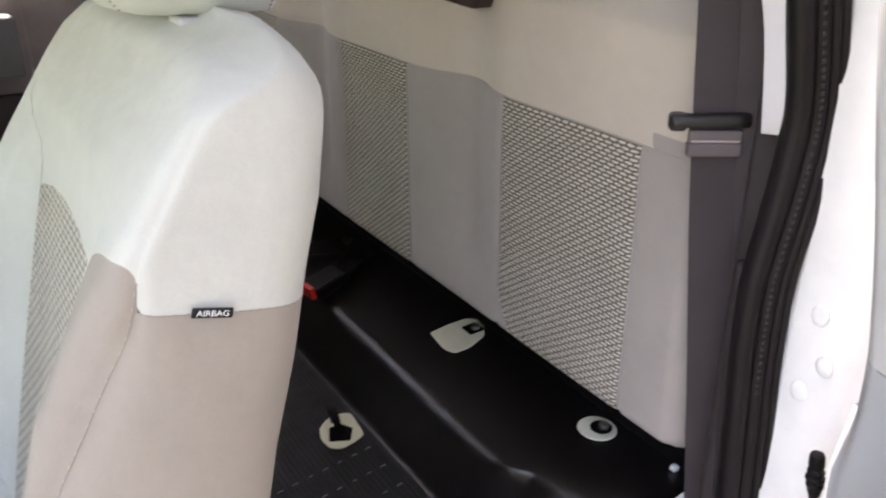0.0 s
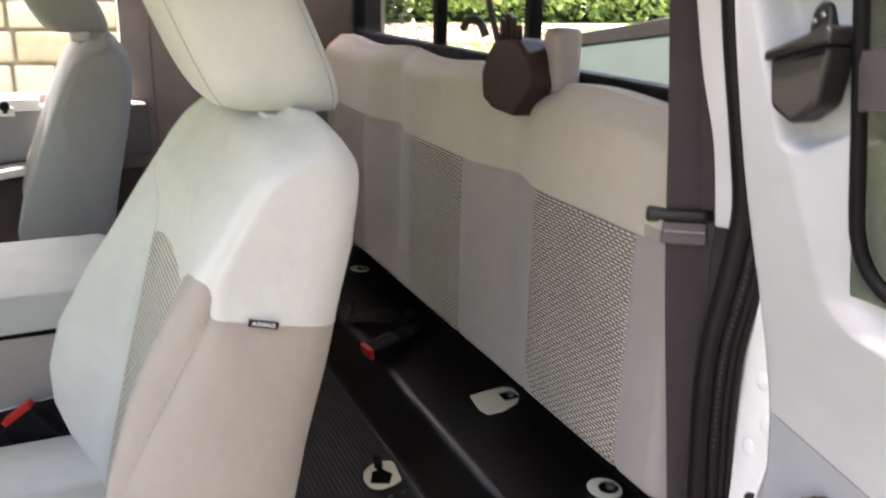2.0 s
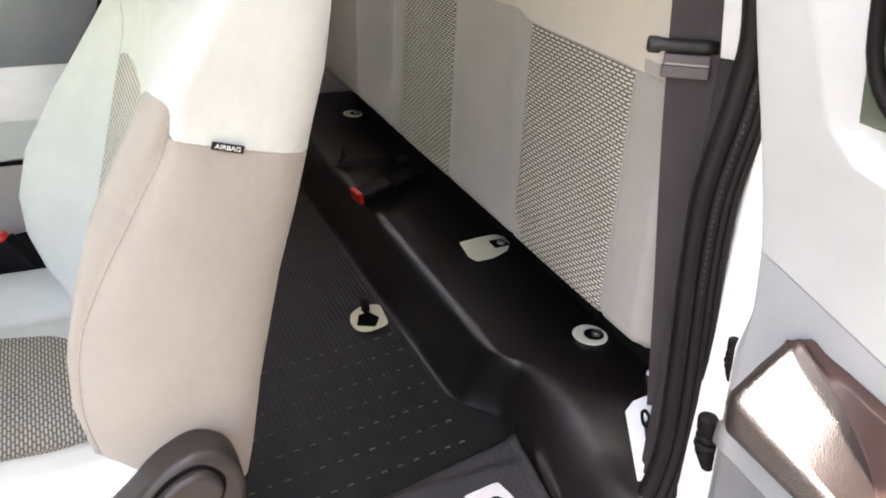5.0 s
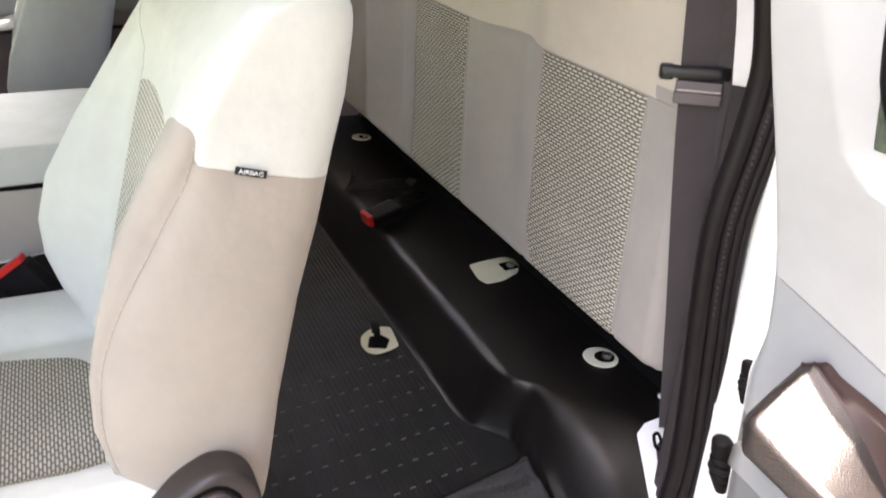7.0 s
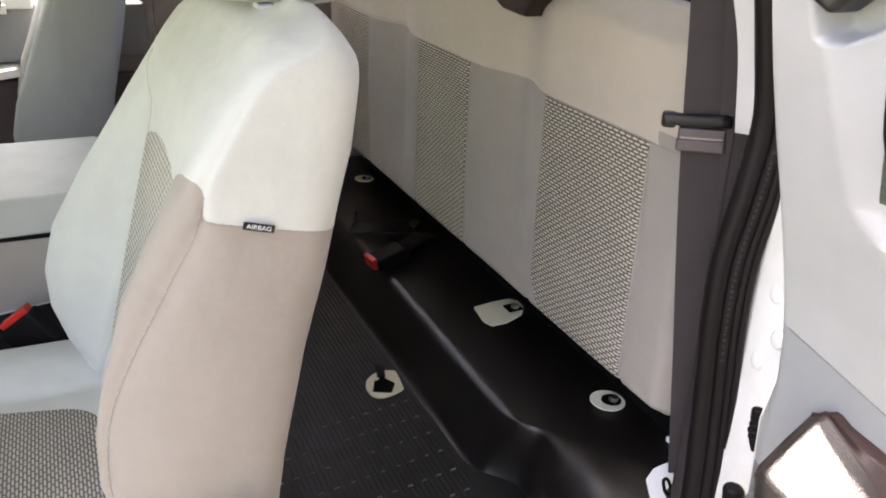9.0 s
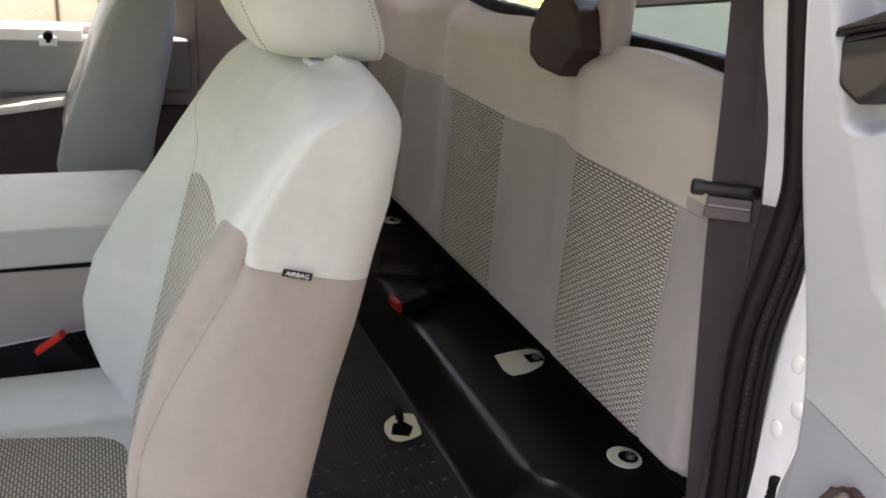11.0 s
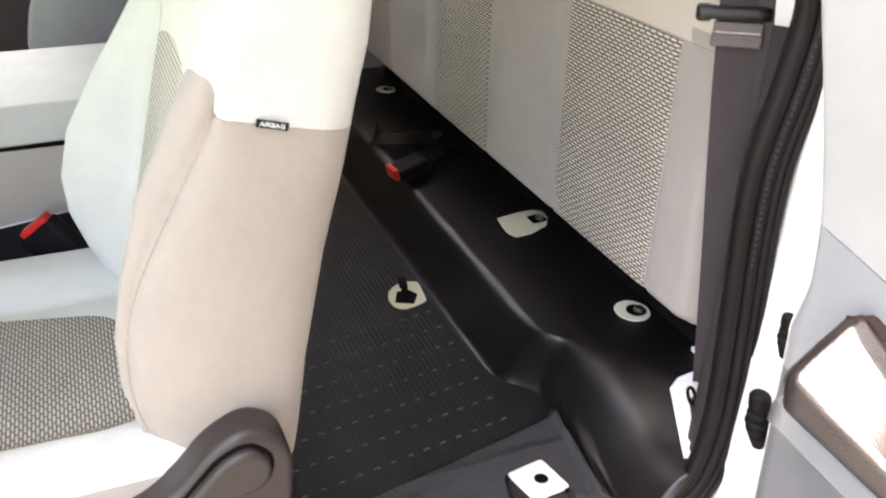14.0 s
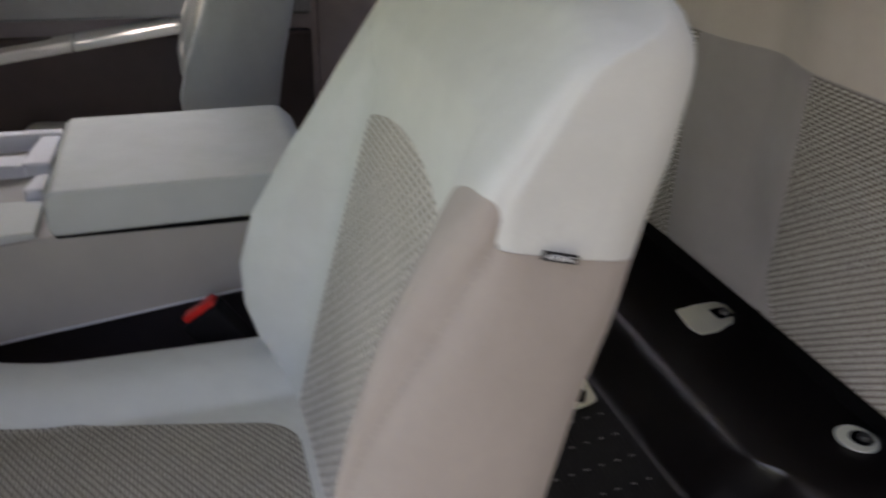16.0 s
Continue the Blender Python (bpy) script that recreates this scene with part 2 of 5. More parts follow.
def prism(poly, depth, axis="y", at=0.0, bevel=0.0, seg=3):
    """A closed outline pushed through along an axis: poly in the two other axes, in order."""
    bm = bmesh.new()
    def put(p, d):
        return {"x": (d, p[0], p[1]), "y": (p[0], d, p[1]), "z": (p[0], p[1], d)}[axis]
    lo = [bm.verts.new(put(p, at)) for p in poly]
    hi = [bm.verts.new(put(p, at + depth)) for p in poly]
    bm.faces.new(lo)
    bm.faces.new(hi)
    n = len(poly)
    for i in range(n):
        bm.faces.new((lo[i], lo[(i + 1) % n], hi[(i + 1) % n], hi[i]))
    bmesh.ops.recalc_face_normals(bm, faces=bm.faces)
    if bevel:
        es = [e for e in bm.edges if len({v in lo for v in e.verts}) == 1]
        bmesh.ops.bevel(bm, geom=es, offset=bevel, segments=seg, profile=0.6, affect="EDGES")
    return bm


def rounded(poly, r, seg=5):
    """Rounds the corners of a 2D outline."""
    out, n = [], len(poly)
    for i in range(n):
        p, a, b = Vector(poly[i]), Vector(poly[i - 1]), Vector(poly[(i + 1) % n])
        d = min(r, (a - p).length * 0.45, (b - p).length * 0.45)
        s, e = p + (a - p).normalized() * d, p + (b - p).normalized() * d
        for k in range(seg + 1):
            t = k / seg
            out.append(tuple((1 - t) ** 2 * s + 2 * t * (1 - t) * p + t * t * e))
    return out


def catmull(pts, per):
    pts = [np.array(p, float) for p in pts]
    pts = [2 * pts[0] - pts[1]] + pts + [2 * pts[-1] - pts[-2]]
    out = []
    for i in range(1, len(pts) - 2):
        p0, p1, p2, p3 = pts[i - 1 : i + 3]
        for k in range(per):
            t = k / per
            out.append(0.5 * (2 * p1 + (p2 - p0) * t + (2 * p0 - 5 * p1 + 4 * p2 - p3) * t * t + (3 * p1 - p0 - 3 * p2 + p3) * t ** 3))
    out.append(pts[-2])
    return out


def sweep(path, profile, closed=True, up=(0, 0, 1), cap=True):
    """A profile (2D, side and up) carried along a path; UV runs along in metres."""
    bm = bmesh.new()
    uvl = bm.loops.layers.uv.new("UVMap")
    path = [Vector(p) for p in path]
    rows, dist = [], [0.0]
    for i, p in enumerate(path):
        d = (path[min(i + 1, len(path) - 1)] - path[max(i - 1, 0)]).normalized()
        side = d.cross(Vector(up))
        side = side.normalized() if side.length > 1e-4 else Vector((1, 0, 0))
        nrm = side.cross(d).normalized()
        rows.append([bm.verts.new(p + side * a + nrm * b) for a, b in profile])
        if i:
            dist.append(dist[-1] + (p - path[i - 1]).length)
    n = len(profile)
    arc = [0.0]
    for k in range(n):
        a, b = Vector(profile[k]), Vector(profile[(k + 1) % n])
        arc.append(arc[-1] + (b - a).length)
    for i in range(len(path) - 1):
        for k in range(n if closed else n - 1):
            f = bm.faces.new((rows[i][k], rows[i][(k + 1) % n], rows[i + 1][(k + 1) % n], rows[i + 1][k]))
            for l, uv in zip(f.loops, ((arc[k], dist[i]), (arc[k + 1], dist[i]), (arc[k + 1], dist[i + 1]), (arc[k], dist[i + 1]))):
                l[uvl].uv = uv
    if closed and cap:
        bm.faces.new(rows[0][::-1])
        bm.faces.new(rows[-1])
    bmesh.ops.recalc_face_normals(bm, faces=bm.faces)
    return bm


def circle(r, n=10, sy=1.0):
    return [(r * math.cos(2 * math.pi * k / n), sy * r * math.sin(2 * math.pi * k / n)) for k in range(n)]


def tube(path, r, n=8, up=(0, 0, 1)):
    return sweep(path, circle(r, n), True, up)


def disc(centre, r, depth, n=24, normal=(0, 0, 1), bevel=0.0):
    bm = bmesh.new()
    bmesh.ops.create_cone(bm, cap_ends=True, segments=n, radius1=r, radius2=r, depth=depth)
    if bevel:
        es = [e for e in bm.edges if len(e.link_faces) == 2 and any(len(f.verts) > 4 for f in e.link_faces)]
        bmesh.ops.bevel(bm, geom=es, offset=bevel, segments=2, profile=0.6, affect="EDGES")
    q = Vector((0, 0, 1)).rotation_difference(Vector(normal)).to_matrix().to_4x4()
    bmesh.ops.transform(bm, matrix=Matrix.Translation(centre) @ q, verts=bm.verts)
    return bm


def grid_mesh(points, keep=None, closed_u=False, uv=None, shell=0.0):
    """Rows of points to a sheet; keep(i, j) picks faces; uv(i, j) in metres."""
    bm = bmesh.new()
    uvl = bm.loops.layers.uv.new("UVMap")
    nv, nu = len(points), len(points[0])
    made = {}
    def vert(i, j):
        j = j % nu if closed_u else j
        if (i, j) not in made:
            made[i, j] = bm.verts.new(points[i][j])
        return made[i, j]
    for i in range(nv - 1):
        for j in range(nu if closed_u else nu - 1):
            if keep and not keep(i, j):
                continue
            f = bm.faces.new((vert(i, j), vert(i, j + 1), vert(i + 1, j + 1), vert(i + 1, j)))
            if uv:
                for l, q in zip(f.loops, (uv(i, j), uv(i, j + 1), uv(i + 1, j + 1), uv(i + 1, j))):
                    l[uvl].uv = q
    return bm


def grid_clip(points, field, closed_u=False, uv=None):
    """The part of a grid where field(i, j) is positive, cut cleanly along its zero line."""
    nv, nu = len(points), len(points[0])
    bm = bmesh.new()
    uvl = bm.loops.layers.uv.new("UVMap")
    made = {}
    def corner(key, co):
        if key not in made:
            made[key] = bm.verts.new(co)
        return made[key]
    for i in range(nv - 1):
        for j in range(nu if closed_u else nu - 1):
            ids = [(i, j), (i, j + 1), (i + 1, j + 1), (i + 1, j)]
            vals = [field(a, b) for a, b in ids]
            if max(vals) <= 0:
                continue
            out = []
            for k in range(4):
                (a, fa), (b, fb) = (ids[k], vals[k]), (ids[(k + 1) % 4], vals[(k + 1) % 4])
                pa, pb = Vector(points[a[0]][a[1] % nu]), Vector(points[b[0]][b[1] % nu])
                ua, ub = (Vector(uv(*a)), Vector(uv(*b))) if uv else (None, None)
                na, nb = (a[0], a[1] % nu), (b[0], b[1] % nu)
                if fa > 0:
                    out.append((corner(na, pa), ua))
                if (fa > 0) != (fb > 0):
                    t = fa / (fa - fb)
                    key = (na, nb) if na < nb else (nb, na)
                    out.append((corner(key, pa.lerp(pb, t)), ua.lerp(ub, t) if uv else None))
            if len({v for v, _ in out}) >= 3:
                try:
                    f = bm.faces.new([v for v, _ in out])
                except ValueError:
                    continue
                if uv:
                    for l, (_, q) in zip(f.loops, out):
                        l[uvl].uv = q
    return bm


def smooth01(t):
    t = min(1.0, max(0.0, t))
    return t * t * (3 - 2 * t)


def table(z, rows, k):
    return float(np.interp(z, [r[0] for r in rows], [r[k] for r in rows]))

# ---- large structure: cab ----
FLOOR, STEP = 0.600, 0.730
Y0, Y1, YC = 0.60, 2.40, 1.50
XB = 0.785          # face of the rear backrest


RISER_TOP = [(0.50, 0.712), (0.57, 0.718), (0.62, 0.722), (0.68, 0.719), (0.743, 0.711), (0.79, 0.698), (0.83, 0.692), (0.87, 0.664), (0.89, 0.658), (2.5, 0.656)]
RISER_FOOT = [(0.50, 0.656), (0.53, 0.655), (0.575, 0.642), (0.636, 0.647), (0.70, 0.657), (0.76, 0.668), (0.81, 0.680), (0.85, 0.682), (0.865, 0.670), (0.905, 0.632), (0.93, 0.622), (2.5, 0.617)]


def soft_ramp(u, w):
    """0 below 0, 1 above 1, straight between, with rounded ends."""
    f = lambda t: w * math.log1p(math.exp(max(-40.0, min(40.0, t / w)))) if t / w < 40 else t  # noqa: E731
    return f(u) - f(u - 1)


RISER_AT = {}


def riser_at(y):
    """Foot and top of the riser, eased over a few centimetres."""
    if y not in RISER_AT:
        RISER_AT[y] = tuple(float(np.mean([table(y + q, rows, 1) for q in np.linspace(-0.009, 0.009, 7)])) for rows in (RISER_FOOT, RISER_TOP))
    return RISER_AT[y]


def liner_z(x, y):
    foot, top = riser_at(y)
    z = FLOOR + (STEP - FLOOR) * soft_ramp((x - foot) / (top - foot + 0.006), 0.11 + 0.06 * (1 - smooth01((y - 0.84) / 0.10)))
    z -= 0.050 * smooth01((0.785 - y) / 0.22) * (1 - smooth01((x - 0.745) / 0.085)) * smooth01((x - foot) / 0.03)
    if y < 0.80:
        z -= 0.02 * smooth01((0.80 - y) / 0.02) * (1 - smooth01((x - foot) / 0.012))
    return z


def build_floor():
    xs = np.r_[np.linspace(-0.62, 0.54, 30), np.linspace(0.552, 0.608, 20), np.linspace(0.6095, 0.715, 88), np.linspace(0.717, 0.76, 18), np.linspace(0.77, 0.86, 8), np.linspace(0.88, 1.08, 8)]
    ys = np.r_[np.linspace(0.525, 0.83, 72), np.linspace(0.8325, 0.945, 60), np.linspace(0.95, 1.06, 18), np.linspace(1.075, 2.46, 60)]
    pts = [[(x, y, liner_z(x, y)) for y in ys] for x in xs]
    bm = grid_mesh(pts)
    lift = bmesh.ops.extrude_face_region(bm, geom=bm.faces[:])
    for v in [g for g in lift["geom"] if isinstance(g, bmesh.types.BMVert)]:
        v.co.z = 0.50
    bmesh.ops.recalc_face_normals(bm, faces=bm.faces)
    ob = part("floor", bm, M["black"])
    tagged(ob, "black grained plastic cab floor with raised rear shelf", "floor", kind="structure")
    return ob


build_floor()

# grained scuff trim between mat and seal
def sill_edge(x):
    return float(np.interp(x, [-0.6, 0.46, 0.556, 0.585, 0.603, 0.63, 0.652, 0.68], [0.570, 0.570, 0.575, 0.583, 0.586, 0.575, 0.540, 0.530]))


def sill_z(x, y):
    z = FLOOR + 0.014 + 0.008 * smooth01((0.74 - y) / 0.03)
    crease = 0.455 + 0.5 * (0.70 - y)
    z -= 0.012 * smooth01((crease - x) / 0.012) * smooth01((0.715 - y) / 0.02) * smooth01((x - crease + 0.10) / 0.03)
    e = sill_edge(x) - y
    z += 0.005 * math.exp(-((e + 0.004) / 0.005) ** 2) - 0.045 * smooth01(e / 0.020)
    return z


def sill_in(x):
    return float(np.interp(x, [-0.6, 0.30, 0.70], [0.705, 0.705, 0.800]))


def sill_end(y):
    return table(y, RISER_FOOT, 1) + 0.004


def sill_row(a, q):
    """One cross line of the trim; its far end follows the foot of the riser with a rounded bead."""
    y = sill_in(a) * (1 - q) + 0.532 * q
    x = a if a < 0.50 else 0.50 + (a - 0.50) / 0.16 * (sill_end(y) - 0.50)
    d = sill_end(y) - x
    z = sill_z(x, y) - 0.008 * (1 - smooth01(q / 0.04))
    return (x, y, z + 0.008 * math.exp(-((d - 0.010) / 0.007) ** 2) - 0.014 * (1 - smooth01(d / 0.006)))


spts = [[sill_row(a, q) for q in np.linspace(0, 1, 70)] for a in np.r_[np.linspace(-0.60, 0.30, 30), np.linspace(0.31, 0.60, 60), np.linspace(0.603, 0.66, 30)]]
tagged(part("trim_sill", grid_mesh(spts), M["sill"]), "black grained plastic scuff trim along the door sill", "trim", kind="structure")

# ribbed mat with rows of pale worn nubs
mat_thing = thing("floor_mat", (0.2, 1.4, FLOOR), "black ribbed rubber floor mat with rows of pale nubs", "floor mat")
outline = [(-0.20, 0.70), (0.30, 0.70), (0.672, 0.795), (0.676, 0.850), (0.622, 0.915), (0.612, 0.95), (0.612, 2.28), (-0.20, 2.28)]
wpart("sheet", prism(rounded(outline, 0.03), 0.006, "z", FLOOR + 0.001, 0.002, 1), M["mat"], mat_thing)


def mat_edge(x):
    return float(np.interp(x, [-0.2, 0.30, 0.70], [0.712, 0.712, 0.80]))


rib = bmesh.new()
rx = 0.035
while rx < 0.605:
    box((rx - 0.0030, mat_edge(rx), FLOOR + 0.006), (rx + 0.0030, 2.2, FLOOR + 0.0085), bm=rib)
    rx += 0.0101
tagged(wpart("ribbing", rib, M["mat"], mat_thing, smooth=False), kind="stuff")
nub_meshes = []
for w in (0.0040, 0.0047, 0.0054):
    first = part("nub", box((-w, -0.0006, 0.0), (w, 0.0005, 0.0048), 0.0003, 1), M["nub"], None, "", False)
    nub_meshes.append(first.data)
    bpy.data.objects.remove(first)
for k in range(9):
    for j in range(19):
        nx = 0.0355 + 0.0303 * j
        ny = 0.6612 + 0.0597 * k + 0.15 * (nx - 0.4)
        if ny > mat_edge(nx) + 0.008 and nx < 0.60:
            ob = new("nub", random.choice(nub_meshes))
            ob.location = (nx + random.uniform(-0.0008, 0.0008), ny, FLOOR + 0.006)
            ob.rotation_euler.z = 0.15
            under(ob, mat_thing)


# body shell
def slab(name, a, b, material, label, category, bevel=0.004):
    ob = part(name, box(a, b, bevel, 1), material, smooth=False)
    return tagged(ob, label, category, kind="structure")


ROOF = 1.98
slab("ceiling", (-1.0, 0.62, ROOF), (1.06, 2.38, ROOF + 0.05), M["roof"], "pale grey cloth headliner over the cab", "ceiling")
slab("roof_skin", (-1.02, 0.50, ROOF + 0.055), (1.10, 2.50, ROOF + 0.085), M["white"], "white painted steel cab roof", "roof", 0.012)


def wall_with_hole(name, axis, at, thick, outer, hole, material, label, category="wall"):
    """A wall with one rounded opening through it; outer and hole are 2D outlines of equal length."""
    bm = bmesh.new()
    def put(p, d):
        return (d, p[0], p[1]) if axis == "x" else (p[0], d, p[1])
    ring = []
    for d in (at, at + thick):
        ring.append([bm.verts.new(put(p, d)) for p in outer])
        ring.append([bm.verts.new(put(p, d)) for p in hole])
    n = len(outer)
    for i in range(n):
        j = (i + 1) % n
        bm.faces.new((ring[0][i], ring[0][j], ring[1][j], ring[1][i]))
        bm.faces.new((ring[2][i], ring[2][j], ring[3][j], ring[3][i]))
        bm.faces.new((ring[1][i], ring[1][j], ring[3][j], ring[3][i]))
        bm.faces.new((ring[0][i], ring[0][j], ring[2][j], ring[2][i]))
    bmesh.ops.recalc_face_normals(bm, faces=bm.faces)
    return tagged(part(name, bm, material, smooth=False), label, category, kind="structure")


def rect_pair(outer, hole, r, seg=5):
    def rr(b, rad):
        return rounded([(b[0], b[1]), (b[2], b[1]), (b[2], b[3]), (b[0], b[3])], rad, seg)
    return rr(outer, 0.002), rr(hole, r)


# rear wall with the sliding window
WIN = (0.70, 1.440, 2.33, 1.84)
o, h = rect_pair((0.56, 0.55, 2.44, ROOF), WIN, 0.05)
wall_with_hole("wall_rear", "x", 0.915, 0.05, o, h, M["trim_dark"], "dark grey trimmed rear cab wall with window opening")
win = tagged(thing("window_1", (0.90, YC, 1.44), "sliding rear window with black rubber frame", "window"), kind="structure")
ring = [(0.893, y, z) for y, z in rounded([(0.705, 1.455), (2.325, 1.455), (2.325, 1.83), (0.705, 1.83)], 0.05, 6)]
wpart("window_frame", sweep(ring + [ring[0]], rounded([(-0.016, -0.020), (0.016, -0.020), (0.016, 0.020), (-0.016, 0.020)], 0.008, 3), True, (1, 0, 0), False), M["rubber"], win)
for y in (1.275, 1.725):
    wpart("mullion", box((0.880, y - 0.014, 1.455), (0.910, y + 0.014, 1.83), 0.005), M["rubber"], win)
for a, b in ((0.715, 1.262), (1.288, 1.712), (1.738, 2.315)):
    g = wpart("pane", box((0.893, a, 1.46), (0.897, b, 1.825)), M["glass"], win, "clear glass", smooth=False)
    g.visible_shadow = False

# far side wall: passenger door with window opening, and the panel behind it
o, h = rect_pair((-1.0, 0.50, 0.28, ROOF), (-0.92, 1.285, 0.20, 1.86), 0.06)
wall_with_hole("wall_far_door", "y", 2.44, 0.06, o, h, M["far_trim"], "far door shell with window opening")
o, h = rect_pair((0.285, 0.50, 1.02, ROOF), (0.40, 1.60, 0.86, 1.82), 0.06)
wall_with_hole("wall_far_rear", "y", 2.44, 0.06, o, h, M["far_trim"], "mauve-grey trimmed far side panel behind the door")
# unseen block and header, sized to cut the windscreen light on cushion and bench
slab("wall_front", (-1.05, 0.56, 0.50), (-0.76, 2.36, 1.36), M["trim_dark"], "plain dark unseen block that cuts light under the windscreen", "wall")
slab("wall_front_header", (-1.05, 0.56, 1.66), (-1.0, 2.38, ROOF), M["trim_dark"], "plain dark unseen header that cuts light over the windscreen", "wall")
screen = tagged(part("window_2", box((-1.028, 0.56, 1.30), (-1.022, 2.38, 1.66)), M["glass_green"], smooth=False), "green-tinted windscreen glass", "window", kind="structure")
screen.visible_shadow = False
# unseen panel added to hold front-left light off the driver seat
slab("wall_side_blocker", (-1.05, 0.22, 0.50), (-1.0, 0.555, 1.95), M["trim_dark"], "plain dark unseen panel added to block light ahead of the doorway", "wall")
slab("pillar_front", (-1.04, 2.38, 1.12), (-0.96, 2.44, ROOF), M["trim_dark"], "dark windscreen pillar", "pillar")

door_far = tagged(thing("door_2", (-0.4, 2.40, 0.6), "closed far cab door with dark trim and lit sill painted white", "door"), kind="structure")
wpart("door_panel", box((-0.98, 2.395, 0.62), (0.26, 2.438, 1.06), 0.01), M["door_mauve"], door_far, "mauve-brown lower door trim")
wpart("upper_panel", box((-0.98, 2.385, 1.105), (0.26, 2.438, 1.262), 0.012), M["trim_mid"], door_far, "grey upper door trim")
# sill and armrest ledges take white paint to carry the light falling on them
wpart("window_sill", box((-0.98, 2.375, 1.248), (-0.03, 2.438, 1.284), 0.006), M["white"], door_far, "window sill strip in white for the light on it")
ledge = rounded([(-0.055, -0.014), (0.055, -0.014), (0.055, 0.014), (-0.055, 0.014)], 0.010, 3)
for x0, x1 in ((-0.95, -0.352), (-0.346, -0.03)):
    run_far = [(x, 2.382, 1.098 + 0.14 * (x + 0.03)) for x in (x0, (x0 + x1) / 2, x1)]
    wpart("armrest", sweep(run_far, ledge, True), M["white"], door_far, "armrest ledge in white for the window light on it")
wpart("lock_plate", box((-0.142, 2.368, 1.236), (-0.096, 2.376, 1.262), 0.003, 2), M["white"], door_far, "white lock escutcheon")
wpart("lock_button", disc((-0.118, 2.360, 1.266), 0.013, 0.016, 16, (0, 1, 0.3), 0.003), M["rubber"], door_far, "black lock knob")
wpart("lock_stem", box((-0.124, 2.358, 1.246), (-0.112, 2.368, 1.262), 0.002, 1), M["rubber"], door_far)
gp = wpart("pane", box((-0.93, 2.468, 1.27), (0.21, 2.472, 1.87)), M["glass"], door_far, smooth=False)
gp.visible_shadow = False

# near side sill and body pillar
sill = rounded([(0.44, 0.40), (0.545, 0.40), (0.545, 0.565), (0.44, 0.555)], 0.02, 4)
tagged(part("sill_near", prism(sill, 1.95, "x", -1.0, 0.003, 1), M["white"]), "white painted door sill", "sill", kind="structure")
# unseen rail, set low and wide to shade the cushion from the sky
roofrail = rounded([(0.44, 1.72), (0.64, 1.72), (0.64, 2.03), (0.47, 2.03)], 0.02, 4)
tagged(part("roof_rail_near", prism(roofrail, 2.0, "x", -1.0, 0.003, 1), M["white"]), "white painted roof rail over the door opening", "roof rail", kind="structure")

# rear body pillar: painted jamb with pressed bumps
jamb = [(0.80, 0.530), (0.786, 0.512), (0.782, 0.47), (0.79, 0.43), (0.83, 0.405), (1.10, 0.40), (1.10, 0.56), (0.84, 0.56)]
pillar = tagged(thing("pillar_near", (0.9, 0.48, 0.42), "white painted rear body pillar with pressed bumps", "pillar"), kind="structure")
wpart("jamb", prism(rounded(jamb, 0.012, 3), 1.62, "z", 0.40, 0.003, 1), M["white"], pillar)
for by, bz in ((0.468, 1.150), (0.452, 1.095), (0.476, 1.052), (0.448, 0.772), (0.442, 0.709)):
    bm = bmesh.new()
    bmesh.ops.create_uvsphere(bm, u_segments=14, v_segments=8, radius=0.0125)
    bmesh.ops.transform(bm, matrix=Matrix.Translation((0.783, by, bz)) @ Matrix.Diagonal((0.24, 0.85, 1.0, 1)), verts=bm.verts)
    wpart("bump", bm, M["white"], pillar)
slab("wall_near_rear", (0.86, 0.595, 0.50), (1.02, 0.62, ROOF), M["trim_dark"], "dark inner side panel behind the door opening", "wall")

# inner pillar trim
tagged(part("trim_pillar", prism(rounded([(0.790, 0.590), (0.772, 0.575), (0.772, 0.545), (0.80, 0.53), (0.91, 0.55), (0.91, 0.590)], 0.006, 3), 1.33, "z", 0.62, 0.002, 1), M["trim_dark"]), "dark grey inner pillar trim", "trim", kind="structure")
strip = [(0.650, 0.560, 1.97), (0.678, 0.555, 1.75), (0.715, 0.547, 1.55), (0.745, 0.540, 1.44), (0.763, 0.539, 1.334)]
SD = Vector((-0.012, 0.030, 0)).normalized()
tm = thing("trim_strip", (0.75, 0.55, 1.345), "pale lilac-grey trim strip beside the rubber seal", "trim", kind="structure")
STRIP = catmull(strip, 6)
# weatherstrip round the opening
seal = thing("door_seal", (0.79, 0.53, 0.60), "black ribbed rubber door seal round the opening", "door seal")
run = [(-0.95, 0.530, 0.588), (0.30, 0.530, 0.588), (0.58, 0.528, 0.590), (0.68, 0.525, 0.600), (0.745, 0.520, 0.635), (0.772, 0.517, 0.70), (0.778, 0.515, 0.80), (0.768, 0.515, 0.95), (0.757, 0.515, 1.08), (0.756, 0.515, 1.18), (0.766, 0.515, 1.28), (0.772, 0.515, 1.36), (0.752, 0.515, 1.46), (0.722, 0.520, 1.60), (0.665, 0.53, 1.93)]
run = catmull(run, 6)
# one extruded band: a round bulb, a flat web and two lips, from the inside outwards
BAND = [(-0.030, -0.010), (-0.029, 0.000), (-0.026, 0.006), (-0.021, 0.009), (-0.015, 0.010), (-0.009, 0.0085), (-0.0055, 0.005), (-0.0045, 0.002), (-0.003, 0.0045), (0.002, 0.006), (0.0075, 0.0055), (0.009, 0.0025), (0.0105, 0.005), (0.014, 0.0058), (0.017, 0.0045), (0.018, 0.001), (0.0195, 0.0032), (0.023, 0.0035), (0.026, 0.001), (0.0275, -0.004), (0.026, -0.010)]


